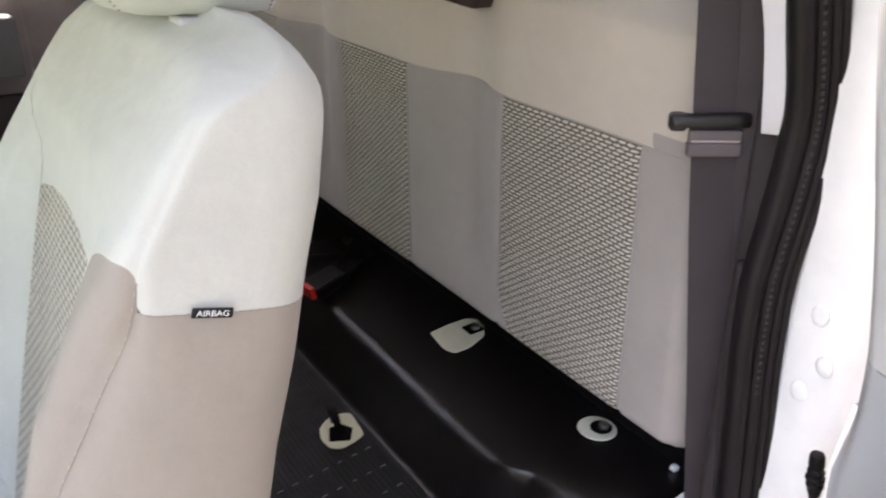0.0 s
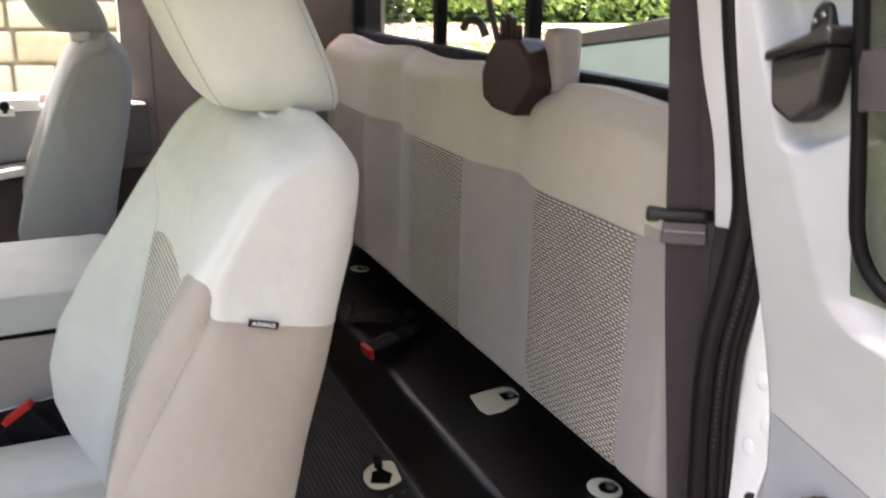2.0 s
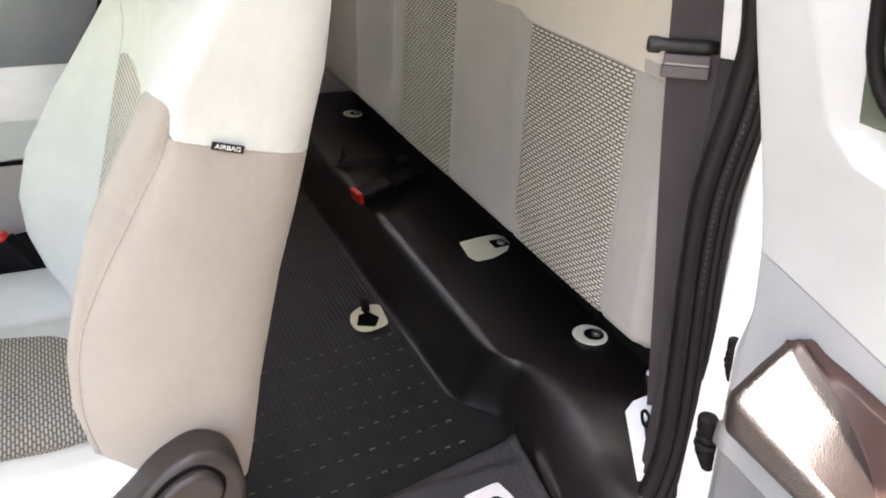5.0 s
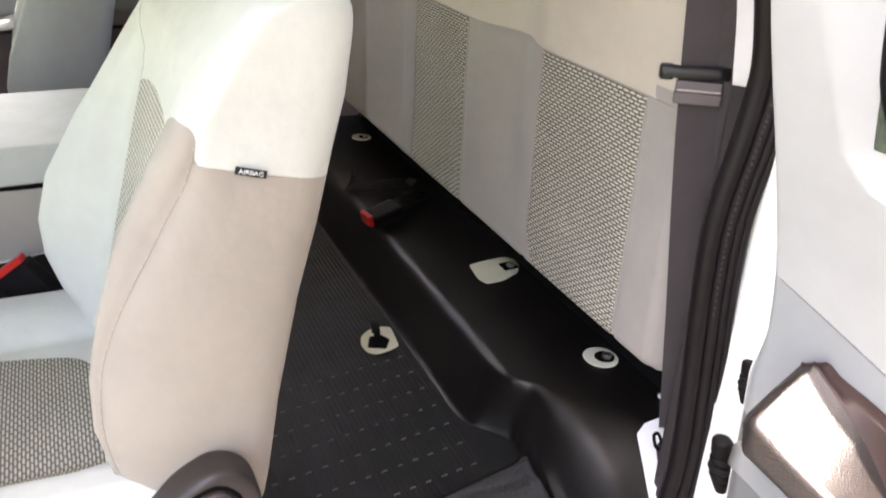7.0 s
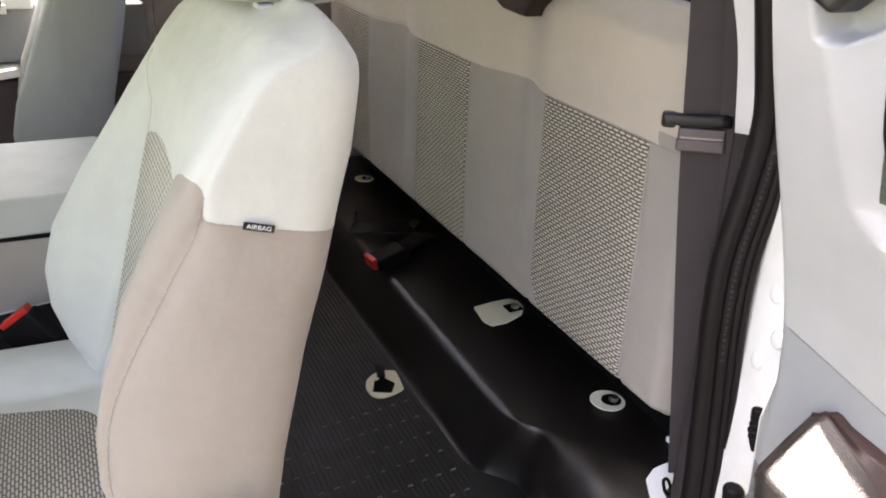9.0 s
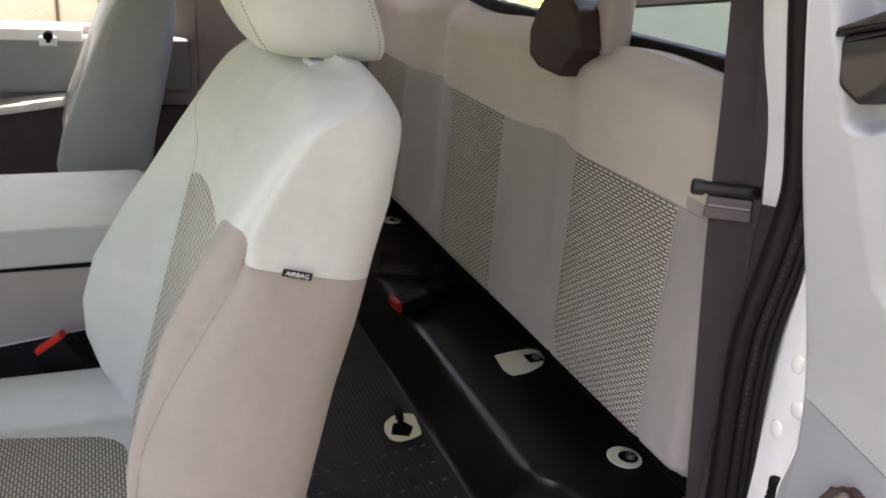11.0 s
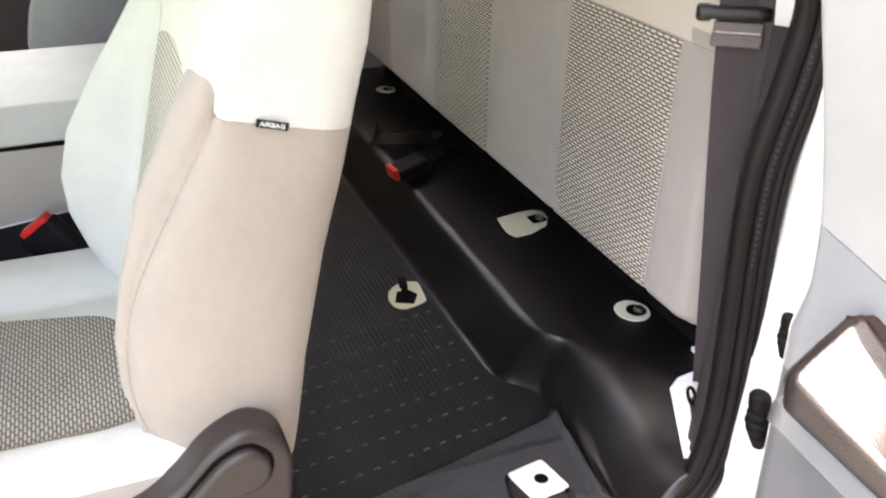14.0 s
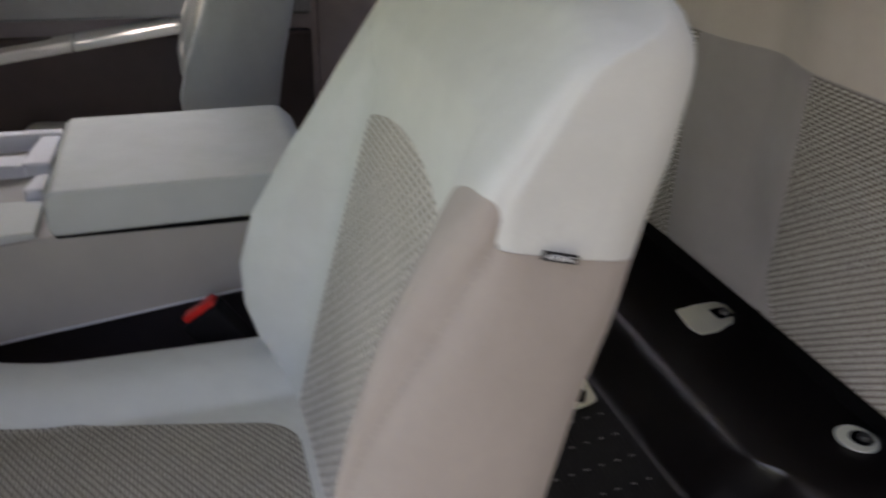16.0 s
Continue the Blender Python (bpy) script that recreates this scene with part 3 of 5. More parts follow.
def band_at(i, a, n):
    q, d = Vector(run[i]), Vector(run[min(i + 1, len(run) - 1)]) - Vector(run[max(i - 1, 0)])
    d.normalize()
    up = smooth01((q.z - 0.58) / 0.10)
    face = Vector((0.0, -0.45, 0.89)).lerp(Vector((-0.66, -0.75, 0.0)), up)
    face = (face - d * face.dot(d)).normalized()
    across = d.cross(face)
    shift = Vector((0.004, -0.005, 0)) * smooth01((q.z - 1.15) / 0.15)
    return q + shift + across * a + face * n


def band_part(name, prof, material):
    bm = grid_mesh([[tuple(band_at(i, a, n)) for a, n in prof] for i in range(len(run))])
    return wpart(name, bm, material, seal)


band_part("bulb", BAND[:8], M["seal"])
band_part("web", BAND[7:12], M["seal"])
band_part("lip", BAND[11:16], M["seal"])
band_part("lip", BAND[15:], M["seal"])
inner = [(q[0] + 0.006, q[1] + 0.036, q[2] + 0.004) for q in run[:-30]]
wpart("carrier", tube(inner, 0.012, 8, (0.3, 1, 0.2)), M["trim_dark"], seal)
# stitched ridge down the web
for i in range(46, len(run) - 8):
    q0, q1 = band_at(i, 0.002, 0.0062), band_at(i + 1, 0.002, 0.0062)
    n = max(1, round((q1 - q0).length / 0.0085))
    for k in range(n):
        c = q0.lerp(q1, k / n)
        bm = box((-0.0022, -0.0012, -0.0022), (0.0022, 0.0012, 0.0022), 0.0008, 1)
        bmesh.ops.transform(bm, matrix=Matrix.Translation(c), verts=bm.verts)
        wpart("stitch", bm, M["trim_dark"], seal)

# ---- rear bench backrest ----
BZ0, BZ1 = 0.842, 1.452
rear = thing("rear_bench", (0.86, YC, BZ0), "beige cloth rear bench backrest with three woven inserts", "bench seat")
INS = ((0.753, 1.062), (1.356, 1.644), (1.985, 2.26))


def rear_face(y, z):
    """Front of the backrest: upright, softly rounded over its edges and between its cushions."""
    x = XB + 0.004 * math.sin(y * 9.0) * math.sin(z * 7)
    x += 0.055 * smooth01((z - 1.385) / 0.075) ** 2
    x += 0.03 * smooth01((BZ0 + 0.03 - z) / 0.03) ** 2
    x += 0.10 * smooth01((0.672 - y) / 0.05) ** 2 + 0.10 * smooth01((y - 2.328) / 0.05) ** 2
    for a, b in INS:
        for e in (a, b):
            if z < 1.262:
                x += 0.004 * math.exp(-((y - e) / 0.006) ** 2)
    x += 0.004 * math.exp(-((z - 1.262) / 0.006) ** 2)
    # slack between the seats
    for c in (1.185, 1.815):
        x += 0.038 * math.exp(-((y - c) / 0.085) ** 2) * smooth01((z - BZ0 - 0.02) / 0.12)
    return x


def build_rear():
    cuts = sorted({e for ab in INS for e in ab} | {0.622, 2.378})
    ys = np.unique(np.round(np.concatenate([np.linspace(a, b, max(6, int((b - a) / 0.009))) for a, b in zip(cuts, cuts[1:])]), 5))
    zs = np.unique(np.round(np.r_[np.linspace(BZ0, 1.262, 50), np.linspace(1.262, BZ1, 26)], 5))
    def top(y):
        return 0.010 * math.sin(y * 14 + 1.0) * 0.6 - 0.014 * smooth01((0.70 - y) / 0.05)
    def at(y, z):
        zz = z + (top(y) * smooth01((z - 1.30) / 0.15))
        return (rear_face(y, z), y, zz)
    pts = [[at(y, z) for y in ys] for z in zs]
    iz = int(np.argmin(np.abs(zs - 1.262)))
    def inside(j):
        m = (ys[j] + ys[j + 1]) / 2
        for k, (a, b) in enumerate(INS):
            if a < m < b:
                return k
        return -1
    wpart("upper_cover", grid_mesh(pts, lambda i, j: i >= iz and not (i < int(np.argmin(np.abs(zs - 1.288))) and (ys[j] + ys[j + 1]) / 2 < 0.735)), M["rear_up"], rear, "beige cloth")
    gaps = [(0.6, INS[0][0]), (INS[0][1], INS[1][0]), (INS[1][1], INS[2][0]), (INS[2][1], 2.4)]
    iz2 = int(np.argmin(np.abs(zs - 1.288)))
    raised = lambda i, j: i < iz2 and (ys[j] + ys[j + 1]) / 2 < 0.735  # noqa: E731
    for a, b in (gaps[0], gaps[2], gaps[3]):
        wpart("lower_cover", grid_mesh(pts, lambda i, j: (i < iz or raised(i, j)) and a < (ys[j] + ys[j + 1]) / 2 < b), M["rear_low"], rear, "grey-beige cloth")
    # the near insert: its lower inner corner is rounded off
    cols = [j for j in range(len(ys)) if INS[0][0] - 1e-6 <= ys[j] <= INS[1][0] + 1e-6]
    sub = [[pts[i][j] for j in cols] for i in range(iz + 1)]
    def near_field(i, j):
        edge = INS[0][1] - 0.050 * (1 - smooth01((zs[i] - BZ0) / 0.13)) ** 1.5
        return (edge - ys[cols[j]]) * 50
    near_uv = lambda i, j: (ys[cols[j]], zs[i])  # noqa: E731
    wpart("woven_insert", grid_clip(sub, near_field, False, near_uv), M["weave_rear"], rear, "coarse cream and brown weave")
    wpart("lower_cover", grid_clip(sub, lambda i, j: -near_field(i, j), False), M["rear_low"], rear, "grey-beige cloth")
    for k in (1, 2):
        wpart("woven_insert", grid_mesh(pts, lambda i, j: i < iz and inside(j) == k, uv=lambda i, j: (ys[j], zs[i])), M["weave_rear"], rear, "coarse cream and brown weave")
    back = [[(0.868 if r else rear_face(y, z), y, at(y, z)[2]) for y in ys] for r, z in ((0, BZ1), (1, BZ1))]
    wpart("top", grid_mesh(back), M["rear_up"], rear)
    # underside coloured black for the shade below the backrest
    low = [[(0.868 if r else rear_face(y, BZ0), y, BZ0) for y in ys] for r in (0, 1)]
    wpart("underside", grid_mesh(low), M["shade_black"], rear)
    for y in (0.622, 2.378):
        wpart("side", box((XB + 0.06, y - 0.004, BZ0), (0.868, y + 0.004, BZ1 - 0.012)), M["rear_low"], rear)
    # piping at the insert edges
    for a, b in INS:
        for e in (a, b):
            low = 0.15 if e == INS[0][1] else 0.03
            line = [(rear_face(e, z) - 0.001, e, z) for z in np.linspace(BZ0 + low, 1.258, 20)]
            wpart("piping", tube(line, 0.0022, 6, (1, 0, 0)), M["rear_low"], rear)
    line = [(rear_face(y, 1.262) - 0.0005, y, 1.262) for y in np.linspace(0.66, 2.34, 60)]
    wpart("seam", tube(line, 0.0014, 6), M["rear_low"], rear)


build_rear()
# black panel in place of the shade under and behind the backrest
slab("wall_rear_lower", (0.905, 0.62, 0.62), (0.913, 2.38, 1.44), M["shade_black"], "black panel standing in for shade behind the rear seat back", "wall")

# latch housing that hangs over the backrest top
latch = thing("belt_guide_housing", (0.77, 1.14, 1.39), "dark brown plastic belt guide housing over the backrest", "belt guide")
face = rounded([(1.252, 1.452), (1.243, 1.405), (1.205, 1.390), (1.118, 1.386), (1.062, 1.445), (1.085, 1.505), (1.115, 1.522), (1.20, 1.522), (1.228, 1.495)], 0.006, 3)
wpart("housing", prism(face, 0.075, "x", 0.770, 0.008, 3), M["reddish"], latch)
for k, (py, pz) in enumerate(((1.135, 1.548), (1.155, 1.562), (1.178, 1.566), (1.200, 1.556))):
    wpart("prong", tube([(0.79, py + 0.004, 1.510), (0.785, py, pz - 0.015), (0.782, py - 0.004, pz)], 0.0065 - 0.0008 * (k % 2), 8, (1, 0, 0)), M["reddish"], latch)
hook = [(0.75, 1.20, 1.525), (0.745, 1.215, 1.548), (0.74, 1.25, 1.552), (0.74, 1.275, 1.535)]
wpart("hook", tube(catmull(hook, 5), 0.008, 8), M["trim_dark"], latch)
wpart("hook", tube([(0.75, 1.15, 1.52), (0.742, 1.165, 1.57), (0.74, 1.178, 1.60)], 0.006, 8), M["trim_dark"], latch)
wpart("post", box((0.815, 1.050, 1.43), (0.870, 1.105, 1.548), 0.018, 3), M["far_trim"], latch, "dark grey plastic post")


def strap(name, path, width, material, parent, side=(0, 1, 0), thick=0.0013):
    prof = [(-width / 2, -thick), (width / 2, -thick), (width / 2, thick), (-width / 2, thick)]
    bm = bmesh.new()
    uvl = bm.loops.layers.uv.new("UVMap")
    pts = [Vector(p) for p in path]
    rows = []
    for i, p in enumerate(pts):
        d = (pts[min(i + 1, len(pts) - 1)] - pts[max(i - 1, 0)]).normalized()
        s = Vector(side)
        s = (s - d * s.dot(d)).normalized()
        n = s.cross(d)
        rows.append([bm.verts.new(p + s * a + n * b) for a, b in prof])
    run_, acc = [0.0], 0.0
    for a, b in zip(pts, pts[1:]):
        acc += (b - a).length
        run_.append(acc)
    us = (0, width, width, 0)
    for i in range(len(pts) - 1):
        for k in range(4):
            f = bm.faces.new((rows[i][k], rows[i][(k + 1) % 4], rows[i + 1][(k + 1) % 4], rows[i + 1][k]))
            for l, uv in zip(f.loops, ((us[k], run_[i]), (us[(k + 1) % 4], run_[i]), (us[(k + 1) % 4], run_[i + 1]), (us[k], run_[i + 1]))):
                l[uvl].uv = uv
    bm.faces.new(rows[0][::-1])
    bm.faces.new(rows[-1])
    return wpart(name, bm, material, parent)


# ---- floor fittings ----
def plate(outline, z, thick, hole, hole_r, label, name="floor_plate", stud=True, square=False):
    p = thing(name, (*hole, z), label, "floor plate")
    wpart("plate", prism(outline, thick, "z", z, 0.001, 1), M["cream"], p)
    if square:
        sq = rounded([(hole[0] - hole_r, hole[1] - hole_r), (hole[0] + hole_r, hole[1] - hole_r * 0.8), (hole[0] + hole_r * 0.8, hole[1] + hole_r), (hole[0] - hole_r, hole[1] + hole_r * 0.9)], 0.004, 2)
        wpart("hole", prism(sq, 0.0012, "z", z + thick), M["shade_black"], p, "dark hole", smooth=False)
    else:
        wpart("hole", disc((*hole, z + thick + 0.0004), hole_r, 0.0012), M["shade_black"], p, "dark hole")
    if stud:
        wpart("bolt", disc((hole[0] + 0.003, hole[1] - 0.003, z + thick + 0.004), hole_r * 0.50, 0.009, 6, (0.05, 0.02, 1), 0.001), M["steel"], p, "steel bolt head")
    return p


def ellipse(cx, cy, rx, ry, n=28):
    return [(cx + rx * math.cos(2 * math.pi * k / n), cy + ry * math.sin(2 * math.pi * k / n)) for k in range(n)]


ZT = STEP + 0.002
plate(rounded([(0.786, 1.282), (0.777, 1.215), (0.786, 1.190), (0.825, 1.192), (0.872, 1.214), (0.893, 1.245), (0.897, 1.275), (0.880, 1.293), (0.835, 1.291)], 0.006, 3), ZT, 0.003, (0.868, 1.248), 0.0185, "cream D-shaped metal plate with bolt on the rear shelf", square=True)
plate(ellipse(0.858, 0.862, 0.032, 0.034), ZT, 0.003, (0.864, 0.859), 0.0185, "cream round metal plate with bolt on the rear shelf")
plate(ellipse(0.844, 2.197, 0.030, 0.032), ZT, 0.003, (0.850, 2.195), 0.015, "cream round metal plate with bolt on the rear shelf")
ring_plate = thing("floor_plate", (0.555, 1.235, FLOOR + 0.01), "cream D-shaped metal plate with dark opening on the mat", "floor plate")
wpart("plate", prism(rounded([(0.516, 1.230), (0.527, 1.262), (0.551, 1.283), (0.578, 1.287), (0.601, 1.279), (0.597, 1.240), (0.592, 1.200), (0.568, 1.190), (0.537, 1.184), (0.519, 1.197)], 0.010, 3), 0.003, "z", FLOOR + 0.0115, 0.001, 1), M["cream"], ring_plate)
wpart("opening", prism(rounded([(0.526, 1.214), (0.543, 1.252), (0.554, 1.252), (0.562, 1.288), (0.573, 1.288), (0.568, 1.253), (0.581, 1.228), (0.562, 1.197)], 0.003, 2), 0.0012, "z", FLOOR + 0.0145), M["shade_black"], ring_plate, "dark opening", smooth=False)
strap("webbing", [(0.562, 1.262, FLOOR + 0.016), (0.568, 1.285, FLOOR + 0.019), (0.573, 1.305, FLOOR + 0.016), (0.578, 1.325, FLOOR + 0.012)], 0.018, M["rubber"], ring_plate, (1, -0.2, 0))

# bare anchor plate with a wire hook beside the seal
# small white block added for a bit of white plate edge
clip = tagged(thing("white_chip", (0.889, 0.719, STEP), "small white piece on the shelf, like a bit of plate edge", "trim clip"))
wpart("chip_body", box((0.884, 0.714, STEP + 0.001), (0.896, 0.725, STEP + 0.010), 0.002, 2), M["white"], clip)
anchor = thing("anchor_plate", (0.80, 0.64, 0.70), "white bare anchor plate with black wire hook", "anchor plate")
bm = prism([(0.796, 0.658), (0.815, 0.667), (0.862, 0.672), (0.87, 0.60), (0.765, 0.540), (0.752, 0.552)], 0.006, "z", STEP + 0.002, 0.0015, 1)
for v in bm.verts:
    v.co.z += liner_z(v.co.x, v.co.y) - STEP
wpart("plate", bm, M["white"], anchor)
wpart("hook", tube(catmull([(0.798, 0.598, STEP + 0.008), (0.788, 0.601, STEP + 0.014), (0.789, 0.611, STEP + 0.028), (0.800, 0.615, STEP + 0.026), (0.804, 0.606, STEP + 0.012), (0.798, 0.598, STEP + 0.008)], 5), 0.0028, 8), M["rubber"], anchor)

# seat bracket at the sill
bracket = thing("seat_bracket", (0.55, 0.64, 0.61), "white metal seat bracket with a hole on black block", "bracket")
tiltm = Matrix.Translation((0.543, 0.617, 0.652)) @ pose(0, 0, 0, -4, 3, 8)
bm = prism(rounded([(-0.034, -0.037), (0.032, -0.037), (0.032, 0.037), (-0.036, 0.033)], 0.008, 4), 0.004, "z", 0.0, 0.001, 1)
bmesh.ops.transform(bm, matrix=tiltm, verts=bm.verts)
wpart("plate", bm, M["white"], bracket)
bm = prism(rounded([(-0.034, -0.038), (0.036, -0.038), (0.036, 0.030), (-0.032, 0.030)], 0.010, 3), 0.044, "z", -0.046, 0.003, 2)
bmesh.ops.transform(bm, matrix=tiltm, verts=bm.verts)
wpart("block", bm, M["brown"], bracket, "dark plastic block")
bm = disc((0.003, -0.002, 0.0045), 0.0105, 0.0015)
bmesh.ops.transform(bm, matrix=tiltm, verts=bm.verts)
wpart("hole", bm, M["shade_black"], bracket, "dark hole")


for a, b in (((-0.030, -0.037), (-0.022, -0.041)), ((0.020, -0.037), (0.029, -0.041)), ((-0.038, 0.020), (-0.041, 0.030))):
    bm = box((min(a[0], b[0]), min(a[1], b[1]), -0.004), (max(a[0], b[0]), max(a[1], b[1]), 0.005), 0.001, 1)
    bmesh.ops.transform(bm, matrix=tiltm, verts=bm.verts)
    wpart("clip", bm, M["rubber"], bracket)
bm = tube([(-0.040, 0.028, 0.000), (-0.043, 0.010, -0.018), (-0.038, -0.016, -0.040)], 0.0028, 8)
bmesh.ops.transform(bm, matrix=tiltm, verts=bm.verts)
wpart("cable", bm, M["rubber"], bracket, "thin black cable")


# ---- belts ----
belt = thing("rear_seat_belt", (0.80, 0.64, 0.75), "mauve-grey seat belt webbing hanging at the rear pillar", "seat belt")
SIDE = Vector((0.045, -0.030, 0)).normalized()
strap("webbing", catmull([(0.705, 0.627, 1.93), (0.727, 0.622, 1.70), (0.750, 0.617, 1.47), (0.762, 0.617, 1.35), (0.773, 0.616, 1.24), (0.786, 0.614, 1.13), (0.804, 0.613, 1.0), (0.820, 0.613, 0.88), (0.835, 0.612, 0.76)], 6), 0.058, M["belt"], belt, SIDE)
strap("webbing", catmull([(0.718, 0.602, 1.93), (0.741, 0.596, 1.65), (0.768, 0.589, 1.45), (0.786, 0.592, 1.33), (0.800, 0.600, 1.18), (0.815, 0.603, 1.0), (0.83, 0.603, 0.80)], 6), 0.036, M["belt"], belt, (0.5, -1, 0))
gm = Matrix.Translation((0.760, 0.618, 1.322)) @ pose(0, 0, 0, 0, 0, math.degrees(math.atan2(SIDE.y, SIDE.x)))
bar = [(-0.049, -0.004, 0.006), (-0.036, -0.005, 0.0095), (-0.020, -0.006, 0.009), (0.034, -0.006, 0.0105)]
for nm, bm, mt in (("guide_bar", sweep(catmull(bar, 4), circle(0.0085, 12), True), "guide"), ("bar_tip", box((-0.052, -0.012, -0.002), (-0.033, 0.006, 0.018), 0.006, 3), "guide"), ("tongue", box((-0.029, -0.008, -0.017), (0.029, 0.003, -0.001), 0.003, 3), "belt_fitting"), ("keeper", box((-0.030, -0.010, -0.031), (0.0295, 0.004, -0.0155), 0.003, 3), "belt_fitting"), ("slot_edge", box((-0.027, -0.0095, -0.0145), (0.027, -0.006, -0.012), 0.001, 1), "far_trim")):
    bmesh.ops.transform(bm, matrix=gm, verts=bm.verts)
    wpart(nm, bm, M[mt], belt)
strap("strip", STRIP, 0.034, M["trim_light"], tm, SD, 0.003)

rb = thing("rear_buckle", (0.66, 1.56, 0.735), "black belt buckle with red button on the rear shelf", "belt buckle")
bmx = pose(0.668, 1.555, 0.752, 0, -14, 8)
for nm, a, b, bev, mt in (("buckle_body", (-0.022, -0.030, -0.014), (0.062, 0.030, 0.016), 0.006, "rubber"), ("button", (-0.033, -0.024, -0.006), (-0.020, 0.024, 0.022), 0.003, "red")):
    bm = box(a, b, bev, 2)
    bmesh.ops.transform(bm, matrix=bmx, verts=bm.verts)
    wpart(nm, bm, M[mt], rb, "red release button" if mt == "red" else "")
strap("webbing", catmull([(0.72, 1.57, 0.760), (0.76, 1.61, 0.757), (0.80, 1.66, 0.745), (0.86, 1.70, 0.735)], 5), 0.046, M["rubber"], rb, (0.3, -1, 0))
cl = thing("loose_belt_tongue", (0.80, 1.76, 0.735), "steel belt tongue on crumpled black webbing", "belt tongue")
bm = box((-0.014, -0.012, -0.001), (0.014, 0.012, 0.002), 0.0008, 1)
bmesh.ops.transform(bm, matrix=pose(0.842, 1.776, 0.742, 10, -12, 40), verts=bm.verts)
wpart("tongue", bm, M["steel"], cl)
strap("webbing", catmull([(0.83, 1.765, 0.738), (0.77, 1.74, 0.752), (0.72, 1.75, 0.757), (0.68, 1.80, 0.742), (0.71, 1.88, 0.735)], 5), 0.046, M["rubber"], cl, (0.5, 1, 0.2))

# ---- driver seat ----
SY, LEAN_T = 0.865, 0.27
CROWN = [(0.80, 0.045), (0.845, 0.020), (0.88, -0.004), (0.923, -0.027), (0.98, -0.044), (1.04, -0.045), (1.11, -0.025), (1.20, 0.028), (1.315, 0.108), (1.393, 0.162), (1.44, 0.200), (1.47, 0.225)]
CROWN_NEAR = [(0.80, 0.052), (0.84, 0.030), (0.875, 0.014), (0.963, -0.002), (1.03, 0.001), (1.10, 0.017), (1.19, 0.046), (1.286, 0.096), (1.332, 0.124), (1.393, 0.164), (1.44, 0.202), (1.47, 0.225)]
SPINE = [(0.80, 0.192), (0.842, 0.200), (0.944, 0.214), (1.093, 0.245), (1.234, 0.284), (1.325, 0.307), (1.40, 0.317), (1.44, 0.318), (1.48, 0.310)]


FRONT_SEAM = [(0.80, 0.055), (0.84, 0.038), (0.90, 0.016), (0.963, 0.008), (1.038, 0.015), (1.077, 0.027), (1.133, 0.052), (1.18, 0.079), (1.22, 0.100), (1.264, 0.122), (1.28, 0.131), (1.30, 0.136), (1.318, 0.139), (1.50, 0.20)]


def centre_x(z):
    return 0.045 + 0.262 * (z - 0.98) + 0.012 * smooth01((z - 1.36) / 0.1)


def on_curve(rows, s, mid):
    x = table(s, rows, 1)
    for _ in range(12):
        x = table(s - (x - mid) * LEAN_T, rows, 1)
    return x


def seat_back(yc, mirror=1, near=None, crown=None):
    """Rows of closed cross-sections square to the lean, from the base up to the shoulders."""
    rows = []
    ss = np.r_[np.linspace(0.835, 1.262, 70), np.linspace(1.268, 1.40, 22), 1.41, 1.42, 1.43, 1.439, 1.447, 1.455, 1.462, 1.468, 1.474, 1.479]
    per = 7
    for s in ss:
        mid = 0.10 + 0.25 * (s - 0.9)
        xf, xr = on_curve(crown or CROWN, s, mid), on_curve(SPINE, s, mid)
        xn = on_curve(near or crown or CROWN, s, mid)
        xc = centre_x(s - (centre_x(s) - mid) * LEAN_T)
        xc = max(xc, xf + 0.004)
        hw = float(np.interp(s, [0.82, 0.95, 1.25, 1.36, 1.405, 1.43, 1.447, 1.462, 1.472, 1.479], [0.252, 0.262, 0.262, 0.262, 0.260, 0.257, 0.250, 0.237, 0.214, 0.17]))
        k = smooth01((s - 1.438) / 0.046)
        if k > 0:
            cx = (xf * 0.4 + xr * 0.6)
            xf, xr, xc, xn = (v + (cx - v) * k * 0.70 for v in (xf, xr, xc, xn))
        def contour(f):
            gap = xr - f
            up, lift = smooth01((s - 1.19) / 0.11), smooth01((s - 1.405) / 0.055)
            return [(0, xr + 0.004), (0.50, xr + 0.006), (0.82 - 0.035 * up, xr - 0.002), (0.942, xr - (0.135 + 0.07 * up) * gap), (1.0 - 0.004 * lift, f + (0.56 - 0.34 * up + 0.30 * lift) * gap), (0.996 - 0.006 * up - 0.020 * lift, f + (0.29 - 0.19 * up + 0.26 * lift) * gap), (0.928 + 0.033 * up - 0.09 * lift, f + (0.09 - 0.055 * up + 0.13 * lift) * gap), (0.856 + 0.03 * up - 0.10 * lift, f + 0.002 + 0.02 * lift * gap), (0.73 - 0.08 * lift, f + 0.32 * (xc - f)), (0.62, xc - 0.10 * (xc - f)), (0.32, xc), (0, xc)]
        pts = [(yc - mirror * w * hw, x) for w, x in contour(xn)] + [(yc + mirror * w * hw, x) for w, x in contour(xf)[-2:0:-1]]
        n = len(pts)
        loop = []
        for i in range(n):
            p0, p1, p2, p3 = (np.array(pts[(i + d) % n]) for d in (-1, 0, 1, 2))
            for q in range(per):
                t = q / per
                c = 0.5 * (2 * p1 + (p2 - p0) * t + (2 * p0 - 5 * p1 + 4 * p2 - p3) * t * t + (3 * p1 - p0 - 3 * p2 + p3) * t ** 3)
                loop.append((c[1], c[0], s - (c[1] - mid) * LEAN_T))
        rows.append(loop)
    return rows, ss, per


